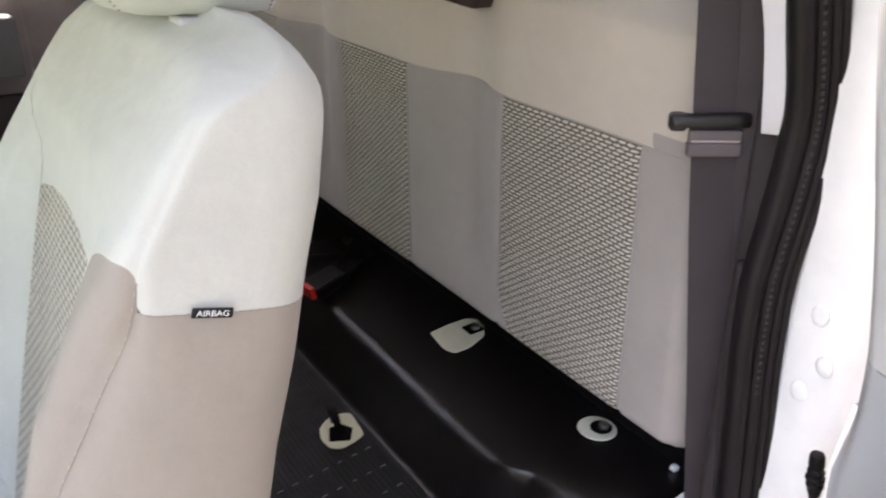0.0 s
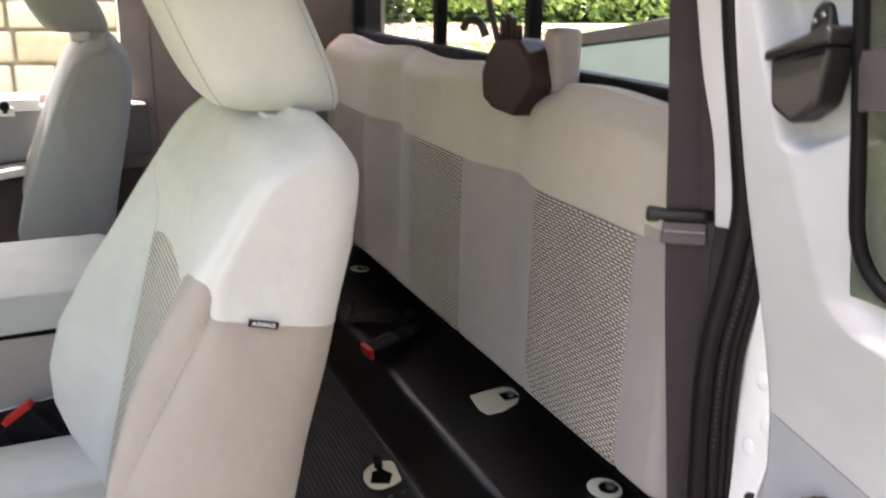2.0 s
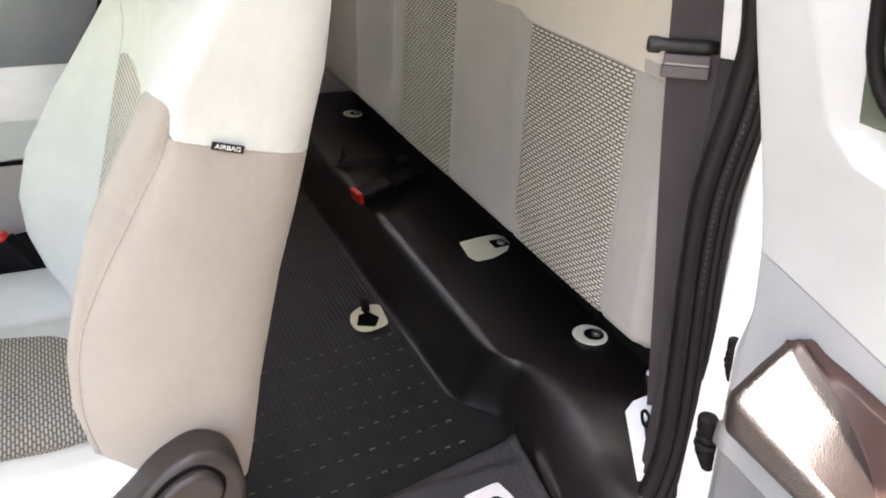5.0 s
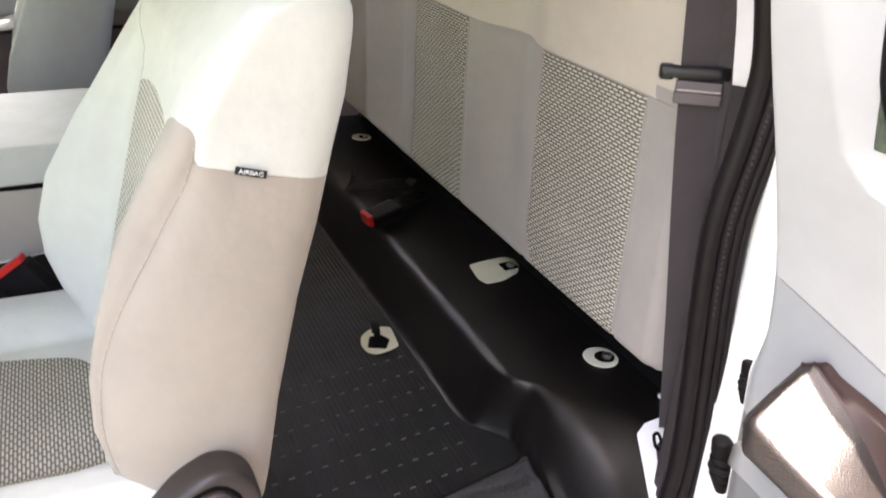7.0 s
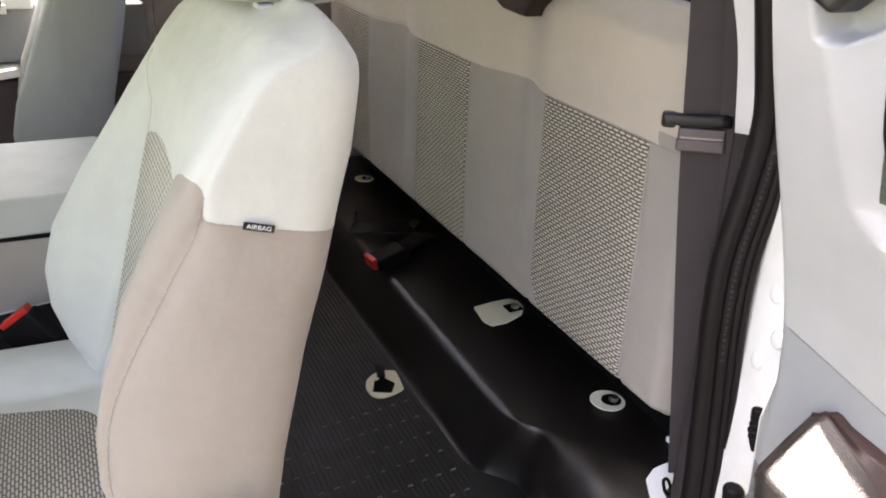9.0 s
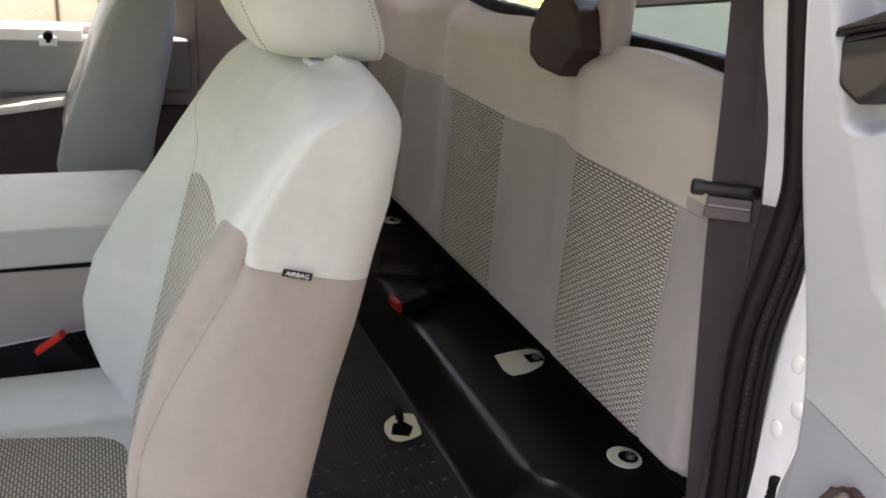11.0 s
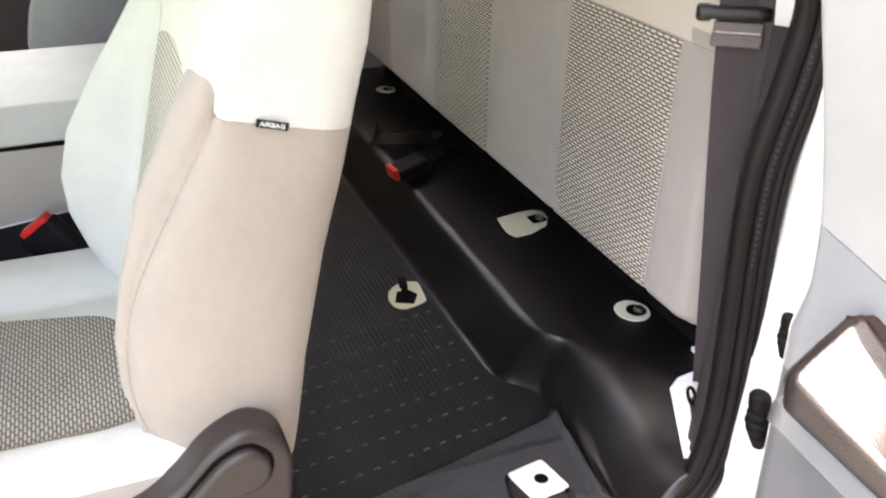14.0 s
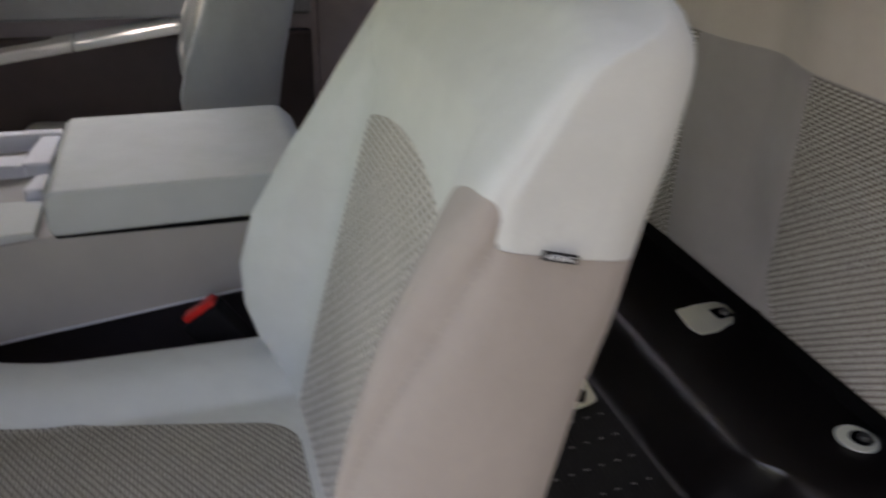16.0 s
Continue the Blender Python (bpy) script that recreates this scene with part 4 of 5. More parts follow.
def seat_parts(seat, yc, cover, side, insert, mirror=1, tag=True, near=None, crown=None):
    rows, ss, per = seat_back(yc, mirror, near, crown)
    nu = len(rows[0])
    seam = int(np.argmin(np.abs(ss - 1.262)))
    tongue = int(np.argmin(np.abs(ss - 1.303)))
    itop = int(np.argmin(np.abs(ss - 1.262)))
    def fold(j):
        c = j / per
        return c if c <= 11 else 22 - c
    # where the front seam of the side panel runs, as a place round each cross-section
    seam_c = []
    for r in rows:
        c = [(r[j][0], j / per) for j in range(4 * per, 7 * per + 1)]
        seam_c.append(min(c, key=lambda q: abs(q[0] - table(r[int(q[1] * per)][2], FRONT_SEAM, 1)))[1])
    seam_c = [float(np.mean(seam_c[max(0, i - 3):i + 4])) for i in range(len(rows))]
    # the cloth draws in along that seam
    for i, r in enumerate(rows):
        fade = 0.0040 * smooth01((1.315 - ss[i]) / 0.06)
        cx, cy = float(np.mean([p[0] for p in r])), yc
        for j in range(2 * per, 9 * per):
            d = Vector((cx - r[j][0], cy - r[j][1], 0)).normalized() * fade * math.exp(-((j / per - seam_c[i]) / 0.30) ** 2)
            r[j] = (r[j][0] + d.x, r[j][1] + d.y, r[j][2])
    def tan_field(i, j):
        c, z = fold(j), ss[i]
        if j / per > 11:
            return -1.0
        low = min((1.262 - z) * 20, c - 2.0, 7.75 - c)
        a = seam_c[i]
        tip = 1.299 - 0.014 * abs((c - (a + 7.75) / 2) / (7.75 - a) * 2) ** 4
        return max(low, min((tip - z) * 20, c - a, 7.75 - c))
    def insert_field(i, j):
        c, z = fold(j), ss[i]
        return min(c - (8.7 if j / per <= 11 else 9.35), (1.269 - 0.045 * ((11 - c) / 2.3) ** 2 - z) * 20)
    arc = lambda i, j: (rows[i][j % nu][1], ss[i])  # noqa: E731
    wpart("backrest_cover", grid_clip(rows, lambda i, j: -max(tan_field(i, j), insert_field(i, j)), True), M[cover], seat, "pale grey cloth")
    wpart("side_panel", grid_clip(rows, tan_field, True), M[side], seat, "beige cloth side bolster")
    wpart("woven_insert", grid_clip(rows, insert_field, True, arc), M[insert], seat, "coarse pale weave")
    bm = bmesh.new()
    bm.faces.new([bm.verts.new(p) for p in rows[-1]])
    wpart("shoulder_top", bm, M[cover], seat)
    bm = bmesh.new()
    bm.faces.new([bm.verts.new(p) for p in rows[0]][::-1])
    wpart("backrest_base", bm, M[side], seat)
    if not tag:
        return rows, ss, per, seam
    # stitched seams: across the side, down the front of the side panel, and round the insert
    def run_of(cells):
        return [(rows[i][j][0], rows[i][j][1] - mirror * 0.0004, rows[i][j][2]) for i, j in cells]
    j0, j1 = int(2.0 * per), int(seam_c[seam] * per)
    cross = run_of([(seam, j) for j in range(j0, j1 + 1)])
    def at_c(i, c):
        a, b = rows[i][int(c * per)], rows[i][int(c * per) + 1]
        p = Vector(a).lerp(Vector(b), c * per - int(c * per))
        return (p.x - 0.0003, p.y - mirror * 0.0004, p.z)
    down = [at_c(i, seam_c[i]) for i in range(3, tongue - 1)]
    rise = []
    for i in range(itop - 6, len(ss) - 18):
        p = rows[i][int((22 - (9.35 - 1.9 * smooth01((ss[i] - 1.262) / 0.085) ** 1.5)) * per)]
        rise.append((p[0] - 0.0006, p[1], p[2]))
    smooth_down = catmull(down[::7], 7)
    for line, cloth in ((cross, side), (smooth_down, side), (rise, cover)):
        wpart("seam", tube(line, 0.0004, 6, (0, 1, 0)), M[cloth], seat)
    dash = bmesh.new()
    for line in (cross, smooth_down):
        track, acc = [Vector(p) for p in line], 0.0
        for a, b in zip(track, track[1:]):
            n = max(1, round((b - a).length / 0.0045))
            for k in range(n):
                acc += 1
                if acc % 2:
                    c = a.lerp(b, (k + 0.5) / n) + Vector((-0.0004, -0.0008, 0.0012))
                    q = (b - a).to_track_quat("X", "Z").to_matrix().to_4x4()
                    box((-0.0015, -0.0003, -0.0003), (0.0015, 0.0003, 0.0003), bm=dash, m=None)
                    for v in dash.verts[-8:]:
                        v.co = Matrix.Translation(c) @ q @ v.co
    tagged(wpart("stitching", dash, M["thread"], seat, "pale stitching", smooth=False), kind="stuff")
    return rows, ss, per, seam


def cushion(seat, yc, hw, x0, x1, top, cover, insert, side):
    """Seat cushion: bolstered top with a woven middle, rounded front, upright sides."""
    xs, ys = np.linspace(x0, x1, 50), np.unique(np.round(np.r_[np.linspace(-1, -0.59, 18), np.linspace(-0.59, 0.59, 40), np.linspace(0.59, 1, 18)], 5))
    def height(x, w):
        a = abs(w)
        z = top - 0.016 + 0.030 * smooth01((a - 0.55) / 0.25) - 0.034 * smooth01((a - 0.88) / 0.12) ** 2
        z += 0.008 * (1 - (w / 0.6) ** 2 if a < 0.6 else 0)
        z -= 0.07 * smooth01((x0 + 0.10 - x) / 0.10) ** 2
        z -= 0.002 * math.exp(-((a - 0.60) / 0.05) ** 2)
        z += 0.03 * smooth01((x0 + 0.28 - x) / 0.2)
        return z
    pts = [[(x, yc + w * hw + 0.035 * smooth01((w - 0.6) / 0.4), height(x, w)) for w in ys] for x in xs]
    def insert_at(i, j):
        # distance inside a rounded panel that ends ahead of the backrest
        x, y = xs[i], ys[j] * hw
        far, near = 0.146 - 0.26 * max(-0.06, x + 0.209), 0.183 + 0.11 * (x + 0.18)
        r, qx, qy = 0.045, x - (x1 - 0.125), (y - far if y > 0 else -y - near)
        qx, qy = max(qx, (x0 + 0.12 - x)) + r, qy + r
        return r - math.hypot(max(qx, 0), max(qy, 0)) - min(max(qx, qy), 0)
    wpart("cushion_cover", grid_clip(pts, lambda i, j: -insert_at(i, j)), M[cover], seat, "pale grey cloth")
    wpart("cushion_insert", grid_clip(pts, insert_at, False, lambda i, j: (xs[i], yc + ys[j] * hw)), M[insert], seat, "coarse pale weave")
    for w, sgn in ((-1, -1), (1, 1)):
        prof = [[(x, yc + w * hw + 0.035 * (w > 0) + sgn * b, height(x, w) - d) for x in xs] for d, b in ((0, 0), (0.012, 0.006), (0.04, 0.012), (0.09, 0.010), (0.14, 0.0))]
        wpart("cushion_side", grid_mesh(prof), M[side], seat)
    front = [[(x0 - b, yc + w * hw + 0.035 * smooth01((w - 0.6) / 0.4), height(x0, w) - d) for w in ys] for d, b in ((0, 0), (0.03, 0.01), (0.09, 0.006), (0.13, -0.01))]
    wpart("cushion_front", grid_mesh(front), M[cover], seat)
    wpart("seat_base", box((x0 + 0.05, yc - hw + 0.03, FLOOR + 0.02), (x1 - 0.06, yc + hw - 0.03, top - 0.09), 0.01), M["trim_dark"], seat)


def headrest(seat, yc, base, lean, size, material, post_x):
    """A deep soft block on two posts, its outline leaning forward towards the top."""
    rows = []
    w, d, h = size
    for k in range(25):
        t = k / 24
        grow = (1 - abs(2 * t - 1) ** 3.2) ** (1 / 3.2)
        grow = max(grow, 0.05)
        z = base[2] + h * t
        cx = base[0] + lean * h * t
        loop = []
        for q in range(48):
            a = 2 * math.pi * q / 48
            e = 0.5
            cs, sn = math.cos(a), math.sin(a)
            yy = yc + math.copysign(abs(sn) ** e, sn) * w / 2 * (0.72 + 0.28 * grow) * (0.55 + 0.45 * grow)
            xx = cx + math.copysign(abs(cs) ** e, cs) * d / 2 * (0.60 + 0.40 * grow)
            zz = z + (-(xx - cx) * 0.06)
            loop.append((xx, yy, zz))
        rows.append(loop)
    wpart("headrest_cover", grid_mesh(rows, None, True), M[material], seat, "pale grey cloth headrest")
    for q in (29, 41):
        wpart("seam", tube([rows[k][q] for k in range(1, 24)], 0.0006, 6, (0, 1, 0)), M[material], seat)
        dots = bmesh.new()
        for a, b in zip(rows[1:23], rows[2:24]):
            for u in (0.15, 0.65):
                c = Vector(a[q]).lerp(Vector(b[q]), u)
                bmesh.ops.create_icosphere(dots, subdivisions=1, radius=0.0016, matrix=Matrix.Translation(c))
        tagged(wpart("stitching", dots, M["tan"], seat, "small beige stitches"), kind="stuff")
    for r, flip in ((rows[0], True), (rows[-1], False)):
        bm = bmesh.new()
        vs = [bm.verts.new(p) for p in r]
        bm.faces.new(vs[::-1] if flip else vs)
        wpart("headrest_end", bm, M[material], seat)
    for s in (-0.07, 0.07):
        wpart("post", tube([(post_x, yc + s, 1.42), (post_x - 0.004, yc + s, base[2] + 0.03)], 0.0065, 10, (1, 0, 0)), M["steel"], seat)
        wpart("sleeve", box((post_x - 0.022, yc + s - 0.020, base[2] - 0.020), (post_x + 0.020, yc + s + 0.020, base[2] + 0.004), 0.004), M["trim_light"], seat, "pale plastic post sleeve")


driver = thing("driver_seat", (0.1, SY, FLOOR), "pale grey cloth driver seat with beige side panel", "car seat", "front seats")
rows, ss, per, seam = seat_parts(driver, SY, "cloth", "tan", "weave_back", near=CROWN_NEAR)
cushion(driver, SY, 0.265, -0.56, 0.13, 0.878, "cloth", "weave_seat", "tan")
headrest(driver, SY, (0.262, SY, 1.460), -0.42, (0.26, 0.18, 0.20), "cloth", 0.258)

# airbag tag sewn into the side seam
ja, jb = rows[seam][int(4.05 * per)], rows[seam][int(5.1 * per)]
tag_m = Matrix.Translation((0.186, min(rows[seam][j][1] for j in range(int(3.6 * per), int(5.4 * per))) - 0.0012, 1.2660)) @ pose(0, 0, 0, 90, 0, 0) @ pose(0, 0, 0, 0, 0, -15)
bm = box((-0.0165, -0.0042, -0.001), (0.0165, 0.0042, 0.0012), 0.0006, 1)
bmesh.ops.transform(bm, matrix=tag_m, verts=bm.verts)
tag_ob = wpart("airbag_tag", bm, M["tag"], driver, "black woven tag with white lettering", smooth=False)
fc = bpy.data.curves.new("lettering", "FONT")
fc.body, fc.size, fc.align_x, fc.align_y, fc.extrude, fc.space_character = "AIRBAG", 0.0092, "CENTER", "CENTER", 0.0003, 1.0
tmp = new("lettering_curve", fc)
bpy.context.view_layer.update()
me = bpy.data.meshes.new_from_object(tmp.evaluated_get(bpy.context.evaluated_depsgraph_get()))
bpy.data.objects.remove(tmp)
me.transform(tag_m @ Matrix.Translation((0, 0, 0.0016)) @ Matrix.Diagonal((0.82, 0.74, 1, 1)))
me.name = "lettering"
letters = finish(new("lettering", me), M["print"], False)
under(letters, tag_ob)
letters.matrix_parent_inverse = Matrix.Identity(4)

# recliner cover low on the outer side
rc = rounded([(-0.36, 0.79), (-0.10, 0.812), (0.03, 0.856), (0.076, 0.908), (0.120, 0.930), (0.158, 0.912), (0.172, 0.872), (0.166, 0.80), (0.150, 0.70), (-0.36, 0.70)], 0.03, 5)
wpart("recliner_cover", prism(rc, 0.055, "y", 0.556, 0.014, 4), M["brown"], driver, "dark brown plastic recliner cover")
# the groove's shade is a black sheet laid on the cover
wpart("lever_gap", prism(rounded([(-0.205, 0.820), (0.028, 0.841), (0.085, 0.903), (0.122, 0.917), (0.151, 0.888), (0.141, 0.846), (0.10, 0.840), (0.04, 0.785), (-0.205, 0.765)], 0.025, 5), 0.003, "y", 0.5545, 0.001, 1), M["shade_black"], driver, "black sheet standing in for the shaded gap round the lever")
wpart("recliner_lever", prism(rounded([(-0.20, 0.815), (0.03, 0.837), (0.087, 0.898), (0.122, 0.912), (0.146, 0.886), (0.137, 0.850), (0.10, 0.845), (0.04, 0.79), (-0.20, 0.77)], 0.025, 5), 0.02, "y", 0.543, 0.008, 3), M["brown"], driver, "dark brown lever")

# buckle on the inner side of the driver seat
fb = thing("front_buckle", (-0.06, 1.19, 0.86), "black seat belt buckle with red button beside the seat", "belt buckle")
bmx = pose(-0.075, 1.185, 0.885, 0, 52, -18)
for nm, a, b, bev, mt in (("buckle_body", (-0.040, -0.018, -0.040), (0.095, 0.018, 0.030), 0.008, "rubber"), ("button", (-0.050, -0.012, -0.030), (-0.038, 0.012, 0.026), 0.003, "red")):
    bm = box(a, b, bev, 2)
    bmesh.ops.transform(bm, matrix=bmx, verts=bm.verts)
    wpart(nm, bm, M[mt], fb, "red release button" if mt == "red" else "")
for dx in (0.060, 0.073):
    bm = disc((dx, -0.0185, 0.000), 0.0036, 0.002, 10, (0, 1, 0))
    bmesh.ops.transform(bm, matrix=bmx, verts=bm.verts)
    wpart("rivet", bm, M["trim_light"], fb)

# ---- passenger seat ----
PY, PX = 2.12, -0.10
pas = thing("passenger_seat", (0.1, PY, FLOOR), "pale grey cloth passenger seat, darkened for its shade", "car seat", "front seats")
seat_parts(pas, PY, "cloth_shaded", "cloth_shaded", "weave_back", -1, False, None, [(z, x + 0.06 * (1 - smooth01((z - 1.1) / 0.35))) for z, x in CROWN])
cushion(pas, PY, 0.25, -0.44, 0.13, 0.830, "cloth_shaded", "weave_seat", "cloth_shaded")
headrest(pas, PY, (0.22, PY, 1.475), -0.42, (0.26, 0.165, 0.20), "cloth_shaded", 0.22)

pas.location.x += PX
pas.rotation_euler.y = -radians(2.5)

# ---- console ----
con = thing("centre_console", (-0.15, 1.46, FLOOR), "grey-beige centre console with padded lid and cup holders", "console")
wpart("console_body", prism(rounded([(-0.70, 0.832), (-0.40, 0.864), (-0.05, 0.908), (0.09, 0.925), (0.06, 1.036), (-0.305, 1.030), (-0.70, 0.99)], 0.012, 4), 0.42, "y", 1.25, 0.004, 2), M["cons_side"], con, smooth=False)
wpart("lower_lip", tube([(-0.70, 1.252, 0.834), (-0.40, 1.252, 0.866), (-0.05, 1.252, 0.910), (0.085, 1.252, 0.926)], 0.0028, 8), M["trim_light"], con, "pale moulded lip")
# dark trim here carries the shade beneath the overhanging console body
wpart("console_base", prism(rounded([(-0.68, 0.62), (0.09, 0.62), (0.09, 0.925), (-0.68, 0.86)], 0.015, 4), 0.29, "y", 1.34, 0.012, 3), M["trim_dark"], con, "set-back lower body, darkened for the shade under the console")
lid = rounded([(-0.296, 1.0335), (0.085, 1.0400), (0.10, 1.075), (0.07, 1.105), (-0.285, 1.102), (-0.296, 1.090)], 0.014, 4)
wpart("lid", prism(lid, 0.34, "y", 1.245, 0.005, 3), M["cons"], con, "padded grey-green lid")
# black filler gives the shade in the joint below the lid
wpart("lid_gap", box((-0.288, 1.2485, 1.0290), (0.083, 1.582, 1.0380)), M["shade_black"], con, "black filler standing in for the shade under the lid", smooth=False)
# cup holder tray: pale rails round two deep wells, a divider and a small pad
# well floor takes the darker console plastic to show the shade down there
wpart("well_floor", box((-0.69, 1.262, 0.965), (-0.316, 1.665, 0.985), 0.004, 1), M["cons_side"], con, "bottom of the cup wells, in darker plastic for their shade")
tray = wpart("tray", box((-0.69, 1.660, 0.985), (-0.312, 1.692, 1.052), 0.008, 3), M["trim_light"], con, "pale plastic cup holder tray")
arc = [(-0.440 + 0.098 * math.cos(q), 1.462 + 0.098 * math.sin(q)) for q in np.linspace(math.pi * 1.02, math.pi * 1.72, 14)]
near_rail = [(-0.69, 1.258), (-0.316, 1.258), (-0.316, 1.385), (-0.352, 1.385)] + arc[::-1] + [(-0.69, 1.44)]
for nm, bm in (("rail", prism(near_rail, 0.052, "z", 0.985, 0.005, 2)), ("cross_bar", prism(rounded([(-0.366, 1.520), (-0.318, 1.515), (-0.314, 1.662), (-0.350, 1.662), (-0.360, 1.60)], 0.010, 4), 0.062, "z", 0.986, 0.006, 3)), ("divider", prism(rounded([(-0.69, 1.525), (-0.400, 1.528), (-0.358, 1.515), (-0.358, 1.600), (-0.372, 1.580), (-0.69, 1.577)], 0.008, 4), 0.058, "z", 0.986, 0.006, 3)), ("pad", prism(rounded([(-0.350, 1.400), (-0.316, 1.394), (-0.313, 1.470), (-0.338, 1.466)], 0.012, 4), 0.062, "z", 0.986, 0.006, 3))):
    wpart(nm, bm, M["trim_light" if nm != "rail" else "cons"], con, "pale plastic" if nm != "rail" else "grey-green plastic")

# ---- open rear door ----
door = tagged(thing("door_1", (0.66, 0.2, 0.50), "open grey plastic-trimmed rear access door", "door"), kind="structure")
SPREAD = [k * 0.012 for k in range(-5, 6)]


def door_face(y, z):
    """Inner trim: a raised rim near the hinge, a scooped field, and a lower step."""
    edge = float(np.interp(z, [0.5, 0.75, 0.95, 1.06, 1.13, 1.20, 1.35, 1.95], [0.348, 0.357, 0.366, 0.367, 0.358, 0.352, 0.348, 0.345]))
    d = edge - y
    x = float(np.mean([np.interp(z + q, [0.5, 1.0, 1.12, 1.25, 1.35, 1.45, 1.60, 1.95], [0.690, 0.686, 0.674, 0.642, 0.607, 0.573, 0.535, 0.47]) for q in SPREAD])) + 0.05 * (0.36 - y)
    x += (0.005 + 0.015 * smooth01((z - 1.04) / 0.10)) * (1 - smooth01(d / 0.02)) ** 2
    sd = float(np.interp(z, [1.30, 1.32, 1.335, 1.36, 1.40, 1.44, 1.49], [0.34, 0.20, 0.125, 0.102, 0.094, 0.088, 0.078]))
    scoop = 0.024 * smooth01((d - sd + 0.016) / 0.046) * smooth01((z - 1.28) / 0.09)
    inside = min(d - float(np.interp(z, [1.49, 1.63], [0.057, 0.031])), z - float(np.interp(d, [0.05, 0.062, 0.077, 0.10, 0.126, 0.15], [1.502, 1.492, 1.488, 1.498, 1.530, 1.585])), 1.630 - z)
    x += max(scoop, 0.034 * smooth01(inside / 0.014))
    return x, edge


WIN_D, WIN_Z = 0.112, 1.375


def build_door():
    zs = np.r_[np.linspace(0.52, 1.06, 30), np.linspace(1.065, 1.215, 100), np.linspace(1.218, 1.65, 140), np.linspace(1.66, 1.93, 16)]
    ds = np.r_[np.linspace(0, 0.20, 70), np.linspace(0.205, 0.62, 84)]
    def hole(i, j):
        qd, qz = max(WIN_D + 0.05 - ds[j], ds[j] - 0.51, 0.0), max(WIN_Z + 0.05 - zs[i], zs[i] - 1.81, 0.0)
        return math.hypot(qd, qz) < 0.05
    pts = []
    for z in zs:
        e = door_face(0.3, z)[1]
        pts.append([(door_face(e - d, z)[0], e - d, z) for d in ds])
    upper = lambda i, j: zs[i] > 1.205 - 0.30 * ds[j]  # noqa: E731
    wpart("trim_panel", grid_mesh(pts, lambda i, j: not hole(i, j) and upper(i, j)), M["trim"], door, "grey moulded plastic")
    wpart("lower_trim", grid_mesh(pts, lambda i, j: zs[i] > 1.0 and not upper(i, j)), M["trim_low"], door, "blue-grey moulded plastic below the seam")
    wpart("kick_panel", grid_mesh(pts, lambda i, j: zs[i] <= 1.0 and not upper(i, j)), M["trim_kick_shaded"], door, "lower trim with its shade put into a darker grey")
    rim = [[(p[0][0] + k * 0.05, p[0][1], p[0][2]) for p in pts] for k in (0, 1)]
    wpart("edge", grid_mesh(rim), M["trim"], door)
    flange = [(door_face(door_face(0.3, z)[1], z)[0] + 0.010, door_face(0.3, z)[1] + 0.003, z) for z in np.linspace(0.54, 1.13, 24)]
    wpart("flange", sweep(flange, rounded([(-0.005, -0.004), (0.005, -0.004), (0.005, 0.004), (-0.005, 0.004)], 0.002, 2), True, (1, 0, 0)), M["white"], door, "white painted door flange")
    seam = []
    for d in np.linspace(0.012, 0.60, 50):
        z = 1.205 - 0.30 * d
        y = door_face(0.3, z)[1] - d
        seam.append((door_face(y, z)[0], y, z))
    wpart("seam", tube(seam, 0.0008, 6), M["trim_kick_shaded"], door, "thin grey seam line")
    skin = [[(p[j][0] + 0.07, p[j][1], p[j][2]) for j in range(len(ds))] for p in pts]
    wpart("door_skin", grid_mesh(skin, lambda i, j: not hole(i, j)), M["white"], door, "white painted steel")
    e0 = door_face(0.3, 1.5)[1] - WIN_D
    dxz = lambda z: door_face(e0 + 0.012, z)[0] + 0.006  # noqa: E731
    ring = [(dxz(z), y, z) for y, z in rounded([(e0, WIN_Z), (e0, 1.86), (e0 - 0.45, 1.86), (e0 - 0.45, WIN_Z)], 0.07, 8)]
    wpart("window_gasket", tube(ring + [ring[0]], 0.0065, 8, (1, 0, 0)), M["rubber"], door)
    bm = grid_mesh([[(dxz(z), e0 - w, z) for w in (-0.006, 0.456)] for z in np.linspace(WIN_Z - 0.006, 1.866, 12)])
    bmesh.ops.solidify(bm, geom=bm.faces[:], thickness=0.004)
    g = wpart("pane", bm, M["glass_tint"], door, "dark green-tinted glass", smooth=False)
    g.visible_shadow = False


build_door()
# belt guide box in the niche
wpart("belt_guide", prism(rounded([(0.300, 1.566), (0.293, 1.528), (0.268, 1.516), (0.246, 1.534), (0.240, 1.582)], 0.006, 4), 0.032, "x", 0.549, 0.006, 3), M["guide"], door, "black plastic belt guide")
wpart("guide_lid", prism(rounded([(0.303, 1.564), (0.303, 1.572), (0.288, 1.578), (0.244, 1.597), (0.238, 1.594), (0.238, 1.583), (0.286, 1.570)], 0.003, 3), 0.037, "x", 0.545, 0.004, 3), M["guide"], door, "hinged lid of the belt guide")
wpart("tab", prism(rounded([(0.282, 1.576), (0.280, 1.606), (0.272, 1.614), (0.262, 1.612), (0.257, 1.585)], 0.007, 4), 0.014, "x", 0.568, 0.004, 3), M["guide"], door, "black plastic tab")
for sy, sz in ((0.275, 1.598), (0.267, 1.603)):
    wpart("screw", disc((0.567, sy, sz), 0.0022, 0.003, 10, (1, 0, 0)), M["steel"], door)
strap("webbing", catmull([(0.575, 0.23, 1.555), (0.56, 0.15, 1.57), (0.55, 0.04, 1.61)], 5), 0.046, M["belt"], door, (0, 0.3, 1))
